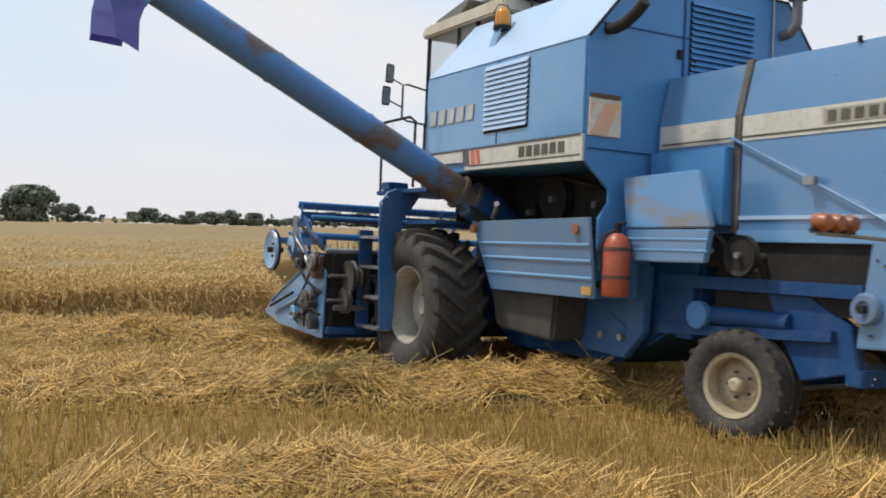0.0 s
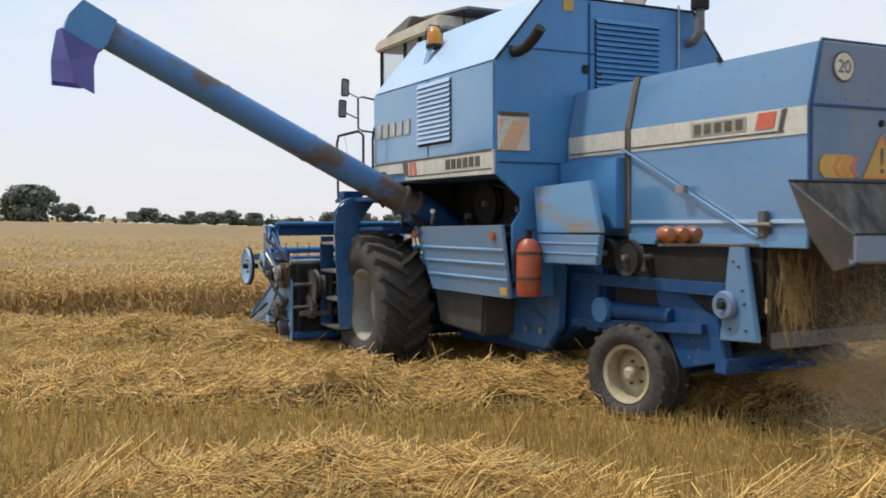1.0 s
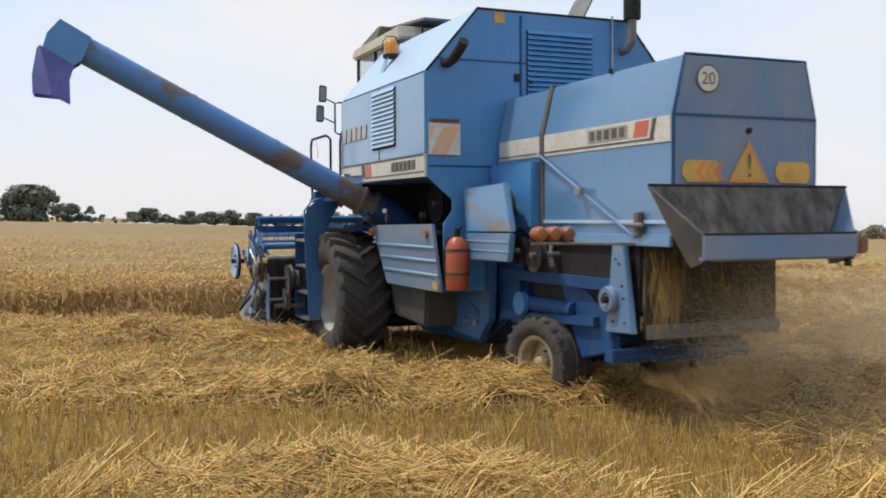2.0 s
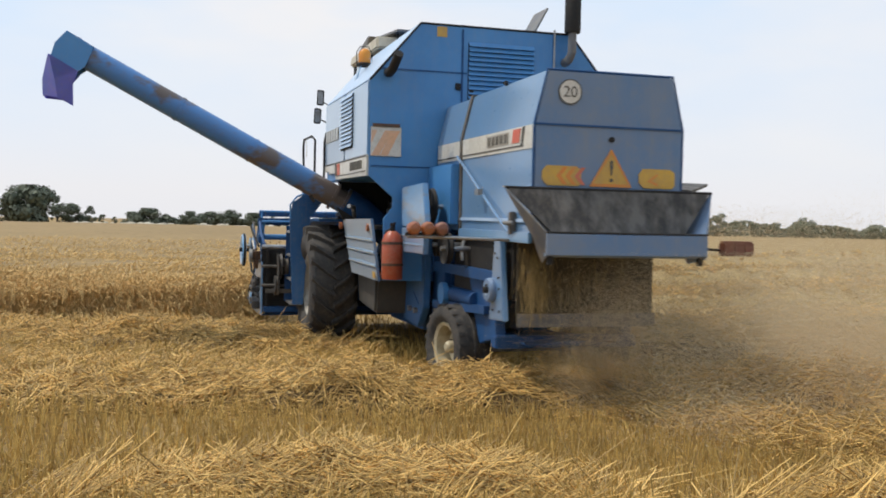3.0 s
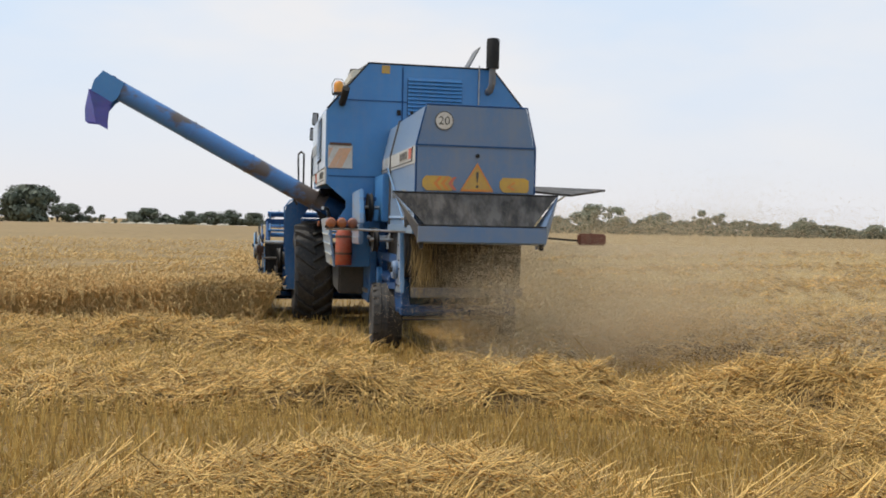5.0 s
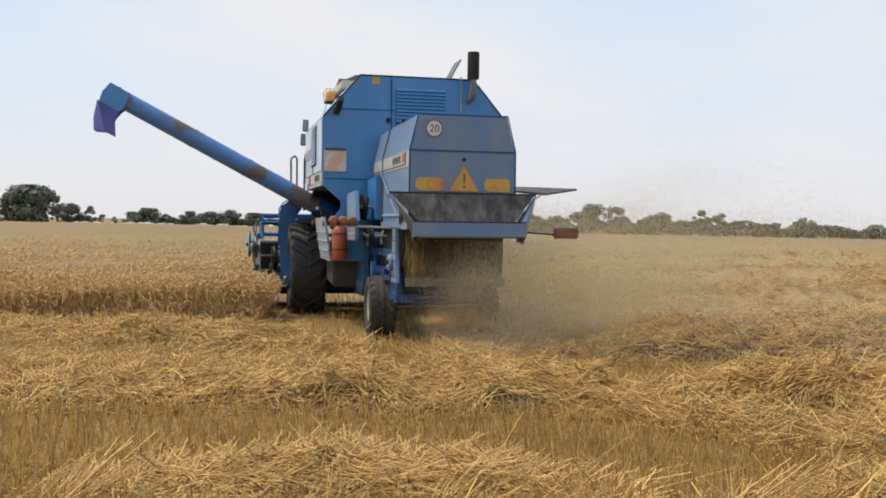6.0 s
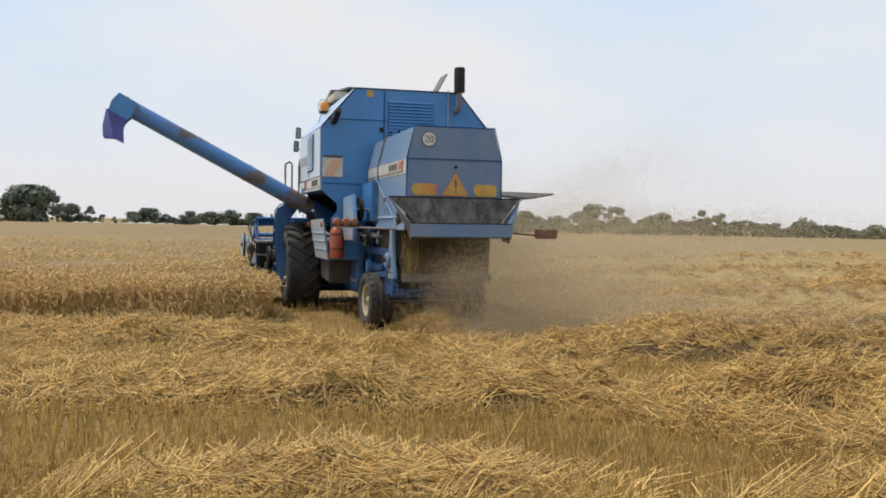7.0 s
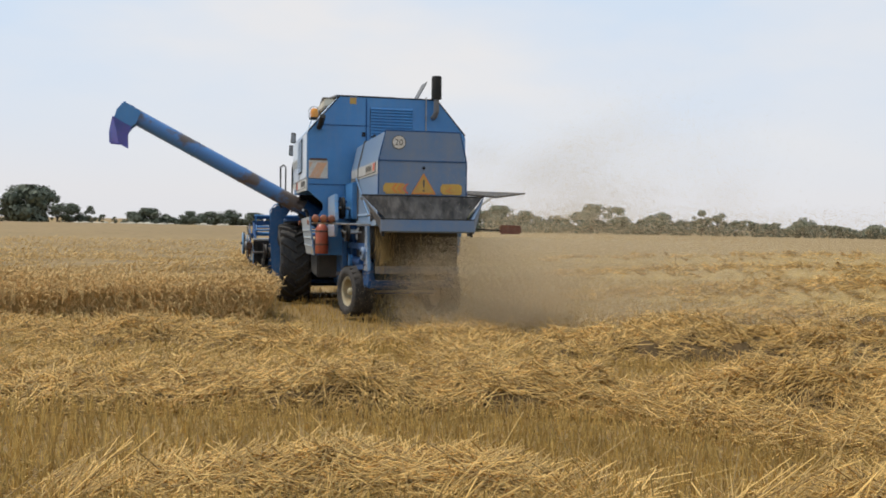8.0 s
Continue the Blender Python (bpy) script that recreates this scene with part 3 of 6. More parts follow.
# ---- trees and hedges ----
def tree(x, y, wide, tall, seed, leaf="leaf", clumps=26, trunk_share=0.18, label="", name="tree"):
    """A tapered trunk with limbs under a crown of many small leaf sprays, uneven in outline."""
    r = np.random.default_rng(seed)
    root = new(name)
    root.location = (x, y, 0)
    bm = B()
    base = tall * trunk_share
    tube(bm, [(0, 0, -0.2), (0.05 * wide * 0.2, 0, base), (0.02 * wide, 0.01 * wide, tall * 0.6)], 0.035 * tall, 8, 0.012 * tall)
    for k in range(5):
        a = r.uniform(0, 6.28)
        reach = wide * r.uniform(0.2, 0.38)
        z0 = base * r.uniform(0.7, 1.5)
        tube(bm, [(0, 0, z0), (math.cos(a) * reach * 0.5, math.sin(a) * reach * 0.5, z0 + tall * 0.15), (math.cos(a) * reach, math.sin(a) * reach, z0 + tall * r.uniform(0.25, 0.4))], 0.014 * tall, 6, 0.004 * tall)
    part("trunk", bm, "bark", root, "grey-brown trunk with forking limbs")
    vs, fs, k = [], [], 0
    for _ in range(clumps):
        a, q, h = r.uniform(0, 6.28), r.uniform(0, 1) ** 0.6, r.uniform(0, 1)
        shape = math.sin(math.pi * (0.18 + 0.74 * h)) ** 0.7
        c = np.array([math.cos(a) * q * wide / 2 * shape * 0.8, math.sin(a) * q * wide / 2 * shape * 0.8, base * 0.6 + h * (tall - base * 0.6) * 0.88])
        size = wide * r.uniform(0.10, 0.19)
        n = 150
        d = r.normal(0, 1, (n, 3))
        d /= np.linalg.norm(d, axis=1, keepdims=True)
        p = c + d * size * r.uniform(0.55, 1.08, (n, 1)) * np.array([1, 1, 0.8])
        s = size * r.uniform(0.12, 0.23, (n, 1))
        u = np.cross(d, r.normal(0, 1, (n, 3)))
        u /= np.linalg.norm(u, axis=1, keepdims=True)
        w = np.cross(d, u) + 0.4 * d
        quad = np.stack([p - u * s, p - w * s * 0.7, p + u * s, p + w * s * 0.7], 1)
        vs.append(quad.reshape(-1, 3))
        fs.append(np.arange(n * 4).reshape(n, 4) + k)
        k += n * 4
    v_ = np.concatenate(vs)
    v_[:, 2] = np.clip(v_[:, 2], 0.02, tall * 1.02)
    crown = new("crown", array_mesh("crown", v_, np.concatenate(fs), [M[leaf]]))
    crown.parent = root
    return tagged(root, label or "broad leafy tree in full summer foliage at the field edge", "tree", "trees along the field edge")


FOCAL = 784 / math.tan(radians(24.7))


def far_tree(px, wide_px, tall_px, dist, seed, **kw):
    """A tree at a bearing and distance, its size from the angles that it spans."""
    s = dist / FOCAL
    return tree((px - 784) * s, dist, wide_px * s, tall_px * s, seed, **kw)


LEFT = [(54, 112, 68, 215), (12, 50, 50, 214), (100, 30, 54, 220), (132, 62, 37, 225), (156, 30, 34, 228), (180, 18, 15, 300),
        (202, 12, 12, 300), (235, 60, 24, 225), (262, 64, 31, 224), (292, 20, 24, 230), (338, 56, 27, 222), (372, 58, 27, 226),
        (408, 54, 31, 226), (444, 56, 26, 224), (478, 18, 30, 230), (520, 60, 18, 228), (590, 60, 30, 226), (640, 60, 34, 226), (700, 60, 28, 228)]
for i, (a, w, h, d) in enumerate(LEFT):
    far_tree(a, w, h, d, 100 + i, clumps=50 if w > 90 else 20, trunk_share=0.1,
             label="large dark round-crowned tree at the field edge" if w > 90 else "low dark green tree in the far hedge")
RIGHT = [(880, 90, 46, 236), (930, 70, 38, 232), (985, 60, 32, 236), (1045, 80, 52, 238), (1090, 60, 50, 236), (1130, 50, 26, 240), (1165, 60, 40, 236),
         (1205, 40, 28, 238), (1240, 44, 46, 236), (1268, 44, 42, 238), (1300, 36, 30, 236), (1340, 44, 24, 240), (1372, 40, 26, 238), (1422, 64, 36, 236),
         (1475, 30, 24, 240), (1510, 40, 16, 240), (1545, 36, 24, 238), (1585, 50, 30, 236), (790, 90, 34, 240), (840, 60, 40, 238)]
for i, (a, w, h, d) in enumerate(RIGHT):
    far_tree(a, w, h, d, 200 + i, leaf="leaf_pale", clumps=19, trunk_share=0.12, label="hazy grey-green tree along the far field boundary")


def hedge(x0, y0, x1, y1, tall, seed, leaf, label):
    """A low unclipped hedge of many small leaf sprays between two places."""
    r = np.random.default_rng(seed)
    n = 9000
    f = r.uniform(0, 1, n)
    top = tall * (0.75 + 0.3 * bumps(f * 60, f * 0, 1.0, seed))
    p = np.stack([x0 + (x1 - x0) * f, y0 + (y1 - y0) * f + r.normal(0, 1.0, n), top * r.uniform(0, 1, n) ** 0.7], -1)
    d, e = r.normal(0, 1, (n, 3)), r.normal(0, 1, (n, 3))
    d /= np.linalg.norm(d, axis=1, keepdims=True)
    e = np.cross(d, e)
    e /= np.linalg.norm(e, axis=1, keepdims=True)
    s = r.uniform(0.25, 0.55, (n, 1))
    v_ = np.stack([p - d * s, p - e * s * 0.7, p + d * s, p + e * s * 0.7], 1).reshape(-1, 3)
    v_[:, 2] = np.maximum(v_[:, 2], 0.0)
    return tagged(new("hedge", array_mesh("hedge", v_, np.arange(n * 4).reshape(n, 4), [M[leaf]])), label, "hedge", kind="stuff")


hedge(-68, 229, 20, 232, 1.9, 301, "leaf", "low dark hedge across the far side of the grain")
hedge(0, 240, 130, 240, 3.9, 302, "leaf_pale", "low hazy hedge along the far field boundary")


def make_heaps():
    """Pale rows of straw lying in the field beyond the crop."""
    r = np.random.default_rng(41)
    bm = B()
    for k in range(130):
        y = r.uniform(192, 226)
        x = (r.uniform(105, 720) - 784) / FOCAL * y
        w, t = r.uniform(0.5, 1.5), r.uniform(0.35, 0.95)
        ring = [bm.verts.new((x + w * math.cos(a) * r.uniform(0.8, 1.1), y + 0.7 * math.sin(a), 0)) for a in np.linspace(0, 6.283, 9)[:-1]]
        mid = [bm.verts.new(v.co * 1 + Vector(((x - v.co.x) * 0.35, (y - v.co.y) * 0.35, t * r.uniform(0.7, 1.0)))) for v in ring]
        tip = bm.verts.new((x, y, t))
        for i in range(8):
            j = (i + 1) % 8
            bm.faces.new((ring[i], ring[j], mid[j], mid[i])), bm.faces.new((mid[i], mid[j], tip))
    return tagged(new("straw_heaps", mesh_of("straw_heaps", bm, M["cream"])), "pale straw heaps scattered in the field beyond", "straw heap", kind="stuff")


make_heaps()


# ---- the combine harvester: x to its right, y ahead, z up, from the ground below the front axle ----
harvester = tagged(new("combine_harvester"), "dusty blue combine harvester with unloading auger swung out over the field", "combine harvester")
H = harvester


def both(build, name, mat, label=""):
    """The same part on the left side and mirrored on the right."""
    for side in (-1, 1):
        part(name, build(B(), side), mat, H, label)


def tank_section(grow=0.0):
    g = grow
    return [(-1.48 - g, 2.19), (-1.48 - g, 3.26 + g / 2), (-0.905 - g / 2, 3.93 + g), (0.93 + g / 2, 3.93 + g), (1.48 + g, 3.28 + g / 2), (1.48 + g, 2.19)]


def build_tank():
    part("grain_tank", prism(B(), tank_section(), "y", -2.66, 0.16, 0.012), "blue", H)
    # rear wall with a chamfered corner over the side opening
    rear = [(-1.485, 2.19), (-1.485, 3.265), (-0.91, 3.935), (0.935, 3.935), (1.485, 3.285), (1.485, 2.19), (1.2, 1.95), (1.2, 1.84), (1.3, 1.70), (1.3, 1.0),
            (-1.3, 1.0), (-1.3, 1.70), (-1.2, 1.84), (-1.2, 1.95)]
    part("rear_wall", prism(B(), rear, "y", -2.70, -2.664), "blue", H, "blue sheet-metal rear wall")
    part("roof_edge", tube(B(), [(-1.49, -2.70, 3.265), (-0.91, -2.70, 3.94), (0.935, -2.70, 3.94), (1.49, -2.70, 3.285)], 0.014, 6), "dark", H)
    for z in (2.30, 3.40):
        part("seam", box(B(), (-1.46 if z < 3 else -1.36, -2.712, z - 0.006), (-0.35, -2.701, z + 0.006)), "blue_deep", H)
    part("seam", box(B(), (-0.42, -2.712, 2.3), (-0.40, -2.701, 3.9)), "blue_deep", H)
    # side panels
    both(lambda bm, s: prism(bm, [(0.17, 2.425), (0.17, 3.25), (-2.68, 3.25), (-2.68, 2.425)], "x", s * 1.484, s * 1.506, 0.006), "side_panel", "blue_pale", "pale blue side panel with sunlight in its colour")
    both(lambda bm, s: prism(bm, [(0.17, 2.33), (0.17, 2.42), (-2.69, 2.42), (-2.69, 2.185), (-0.72, 2.20), (-0.72, 2.29), (-0.2, 2.29), (-0.2, 2.33)], "x", s * 1.483, s * 1.512, 0.004), "stripe", "white", "chalky white stripe along the side")
    part("slope_panel", plate(B(), [(-1.487, -2.68, 3.268), (-1.487, 0.17, 3.268), (-0.915, 0.17, 3.937), (-0.915, -2.68, 3.937)], 0.016), "pale_glare", H, "pale sloping tank cover with sky glare in its colour")
    for y in (-1.30,):
        part("seam", box(B(), (-1.513, y - 0.006, 2.43), (-1.507, y + 0.006, 3.25)), "blue_deep", H)
    part("stripe_line", box(B(), (-1.517, -2.66, 2.235), (-1.512, -0.80, 2.247)), "ink", H)
    part("stripe_line", box(B(), (-1.517, -2.66, 2.405), (-1.512, 0.15, 2.418)), "ink", H)
    for k in range(2):
        part("stripe_mark", prism(B(), [(-0.86 - 0.1 * k, 2.25), (-0.93 - 0.1 * k, 2.25), (-0.90 - 0.1 * k, 2.40), (-0.83 - 0.1 * k, 2.40)], "x", -1.518, -1.512), "decal_red", H, "faded red stripe mark")
    part("stripe_mark", prism(B(), [(-0.70, 2.25), (-0.82, 2.25), (-0.79, 2.40), (-0.67, 2.40)], "x", -1.518, -1.512), "ink", H)
    # name plates as plain shapes
    for k in range(5):
        y = 0.08 - 0.195 * k
        part("name_block", prism(B(), [(y, 2.715), (y - 0.15, 2.715), (y - 0.165, 2.885), (y - 0.015, 2.885)], "x", -1.519, -1.505, 0.008), "silver", H, "raised silver block of a name plate")
    for k in range(6):
        y = -1.72 - 0.125 * k
        part("name_block", box(B(), (-1.519, y - 0.09, 2.275), (-1.512, y, 2.375)), "ink", H, "dark painted block of a name plate")


build_tank()


def slat_piece(kind, length, tall, lean):
    """One louvre slat, its long way along y (kind x) or x (kind y)."""
    bm = B()
    sec = [(0.0, 0.0), (-lean, -tall * 0.74), (-lean - 0.004, -tall * 0.68), (-0.004, 0.012)]
    if kind == "x":
        prism(bm, sec, "y", 0, length)
    else:
        prism(bm, sec, "x", 0, length)
    return mesh_of("slat", bm, M["pale_glare" if kind == "x" else "blue"])


def build_louvres():
    side = part("side_louvre", box(B(), (-1.511, -1.84, 2.55), (-1.507, -1.06, 3.21)), "dark", H, "dark louvred air outlet in the side panel")
    me = slat_piece("x", 0.76, 0.05, 0.020)
    for k in range(13):
        ob = new("slat", me)
        ob.parent, ob.location = side, (-1.511, -1.83, 3.21 - k * 0.05)
    back = part("rear_louvre", box(B(), (-0.34, -2.708, 2.85), (0.47, -2.703, 3.75)), "dark", H, "dark louvred radiator screen in the rear wall")
    me = slat_piece("y", 0.80, 0.055, 0.03)
    for k in range(16):
        ob = new("slat", me)
        ob.parent, ob.location = back, (-0.335, -2.708, 3.75 - k * 0.055)


build_louvres()


def build_cab():
    part("cab_floor", box(B(), (-0.88, 0.18, 2.15), (0.9, 1.42, 2.3), 0.02), "blue_deep", H)
    part("cab_lower_wall", prism(B(), [(0.18, 2.3), (1.42, 2.3), (1.36, 3.0), (0.18, 3.0)], "x", -0.88, -0.85), "blue_pale", H)
    part("cab_lower_wall", prism(B(), [(0.18, 2.3), (1.42, 2.3), (1.36, 3.0), (0.18, 3.0)], "x", 0.87, 0.9), "blue_pale", H)
    for x in (-0.87, 0.89):
        for y in (0.2, 0.62, 1.36):
            part("cab_post", box(B(), (x - 0.022, y - 0.022, 2.9), (x + 0.022, y + 0.022, 4.06), 0.006), "dark", H, "dark cab window post")
    part("cab_window", box(B(), (-0.878, 0.22, 3.0), (-0.872, 1.34, 4.02)), "glass", H, "dusty cab side window")
    part("cab_window", box(B(), (0.884, 0.22, 3.0), (0.89, 1.34, 4.02)), "glass", H)
    part("windscreen", box(B(), (-0.85, 1.365, 2.4), (0.87, 1.371, 4.02)), "glass", H)
    part("cab_roof", prism(B(), [(-0.45, 4.02), (1.46, 4.02), (1.48, 4.10), (1.38, 4.17), (-0.4, 4.19)], "x", -0.93, 0.95, 0.025), "cream", H, "cream cab roof with dusty edge")
    part("roof_hatch", prism(B(), [(1.22, 4.15), (0.62, 4.20), (0.42, 4.33), (0.55, 4.35), (1.25, 4.22)], "x", -0.86, -0.1, 0.01), "grey", H, "dusty raised roof ventilator")
    part("roof_flap", plate(B(), [(-0.72, 0.55, 4.33), (-0.72, -0.75, 4.22), (0.5, -0.75, 4.22), (0.5, 0.55, 4.33)], 0.03), "grey", H, "raised grey roof panel")
    for y in (0.4, -0.6):
        part("flap_strut", tube(B(), [(-0.68, y, 4.0), (-0.68, y, 4.31 if y > 0 else 4.23)], 0.012, 6), "dark", H)
    part("mirror_bracket", tube(B(), [(-0.88, 1.35, 3.36), (-1.18, 1.32, 3.40), (-1.24, 1.32, 3.38), (-1.24, 1.32, 2.98), (-1.18, 1.32, 2.95), (-0.88, 1.35, 2.93)], 0.013, 8), "dark", H, "dark bent mirror bracket")
    for z in (3.42, 3.14):
        mirror = part("mirror", prism(B(), [(-1.46 - (0.04 if z < 3.3 else 0), z - 0.02), (-1.35 - (0.04 if z < 3.3 else 0), z - 0.02), (-1.34 - (0.04 if z < 3.3 else 0), z + 0.21), (-1.45 - (0.04 if z < 3.3 else 0), z + 0.22)], "y", 1.36, 1.39, 0.012), "dark", H, "dark rectangular wing mirror")
        part("mirror_glass", box(B(), (-1.445 - (0.04 if z < 3.3 else 0), 1.353, z), (-1.365 - (0.04 if z < 3.3 else 0), 1.357, z + 0.195)), "steel", mirror)
        part("mirror_arm", tube(B(), [(-1.24, 1.33, z + 0.03 - 0.06), (-1.40, 1.385, z + 0.05)], 0.009, 6), "dark", H)
    for y in (0.92,):
        part("cab_seat", box(B(), (-0.3, 0.35, 2.3), (0.3, 0.8, 2.9), 0.06), "dark", H)


build_cab()


def build_beacon():
    part("beacon_bracket", plate(B(), [(-1.30, -0.86, 3.46), (-1.30, -0.74, 3.46), (-1.22, -0.74, 3.72), (-1.22, -0.86, 3.72)], 0.012), "blue_pale", H)
    part("beacon_bracket", tube(B(), [(-1.05, -0.85, 3.74), (-1.15, -0.82, 3.70)], 0.012, 6), "dark", H)
    beacon = part("beacon", lathe(B(), [(3.70, 0.001), (3.70, 0.10), (3.735, 0.10), (3.745, 0.085), (3.745, 0.001)], (-1.17, -0.8, 0), "z", 24), "dark", H, "flashing beacon with amber dome")
    part("dome", lathe(B(), [(3.746, 0.001), (3.746, 0.082), (3.86, 0.082), (3.905, 0.066), (3.93, 0.035), (3.937, 0.001)], (-1.17, -0.8, 0), "z", 24), "amber", beacon, "amber plastic dome")
    part("beacon_guard", tube(B(), [(-1.27, -0.8, 3.70), (-1.28, -0.8, 3.88), (-1.23, -0.8, 3.96), (-1.12, -0.8, 3.96), (-1.07, -0.8, 3.88), (-1.07, -0.8, 3.70)], 0.006, 6), "dark", H)


build_beacon()


def build_auger():
    a, b = Vector((-1.30, -0.66, 1.865)), Vector((-4.86, -0.236, 3.785))
    auger = part("unloading_auger", tube(B(), [a.lerp(b, k / 12) for k in range(13)], 0.155, 24), "auger", H, "long unloading auger tube, blue paint worn to brown")
    d = (b - a).normalized()
    for f, r in ((0.02, 0.20), (0.06, 0.185), (0.36, 0.162), (0.62, 0.162), (0.985, 0.168)):
        p = a.lerp(b, f)
        part("flange", tube(B(), [p - d * 0.02, p + d * 0.02], r, 24), "auger", auger)
    part("elbow", tube(B(), [(-0.75, -0.66, 1.5), (-0.95, -0.66, 1.62), (-1.15, -0.66, 1.79), a + d * 0.1], 0.20, 20), "blue_deep", auger, "deep blue swivel elbow")
    part("swivel_plate", prism(B(), [(-1.52, 1.84), (-1.28, 1.70), (-1.22, 1.60), (-1.42, 1.66)], "y", -0.92, -0.84, 0.01), "dark", auger, "dark oily swivel bracket")
    part("stay_clamp", tube(B(), [(-1.85, -0.75, 1.98), (-1.80, -0.78, 1.90)], 0.022, 8), "dark", auger)
    # rigid spout and hanging sheet at the end
    bm = B()
    cheek = [(-4.56, 3.77), (-4.88, 3.95), (-5.01, 3.80), (-5.07, 3.60), (-4.80, 3.42), (-4.66, 3.52)]
    prism(bm, cheek, "y", -0.43, -0.41)
    prism(bm, cheek, "y", -0.09, -0.07)
    plate(bm, [(-4.56, -0.42, 3.775), (-4.56, -0.08, 3.775), (-4.88, -0.08, 3.955), (-4.88, -0.42, 3.955)], 0.012)
    plate(bm, [(-4.88, -0.42, 3.95), (-4.88, -0.08, 3.95), (-5.01, -0.08, 3.80), (-5.01, -0.42, 3.80)], 0.012)
    plate(bm, [(-5.01, -0.42, 3.80), (-5.01, -0.08, 3.80), (-5.07, -0.08, 3.60), (-5.07, -0.42, 3.60)], 0.012)
    part("spout", bm, "blue", auger, "blue steel spout at the auger's end")
    bm = B()
    ring = [(-4.74, -0.44), (-5.09, -0.44), (-5.12, -0.25), (-5.09, -0.06), (-4.74, -0.06)]
    low = [(-4.79, -0.46, 3.02), (-4.98, -0.44, 3.12), (-5.17, -0.25, 3.16), (-5.15, -0.05, 3.14), (-4.86, -0.05, 3.12)]
    tops = [bm.verts.new((p[0], p[1], 3.46 if k in (0, 4) else 3.66)) for k, p in enumerate(ring)]
    mids = [bm.verts.new(((p[0] + q[0]) / 2 + (0.02 if k % 2 else -0.03), (p[1] + q[1]) / 2 + (0.03 if k % 2 else -0.02), (3.56 + q[2]) / 2)) for k, (p, q) in enumerate(zip(ring, low))]
    lows = [bm.verts.new(p) for p in low]
    sheet = [bm.faces.new((a[k], a[k + 1], b[k + 1], b[k])) for a, b in ((tops, mids), (mids, lows)) for k in range(4)]
    bmesh.ops.solidify(bm, geom=sheet, thickness=0.012)
    part("spout_sheet", bm, "canvas", auger, "hanging violet-blue plastic sheet with torn corner")


build_auger()


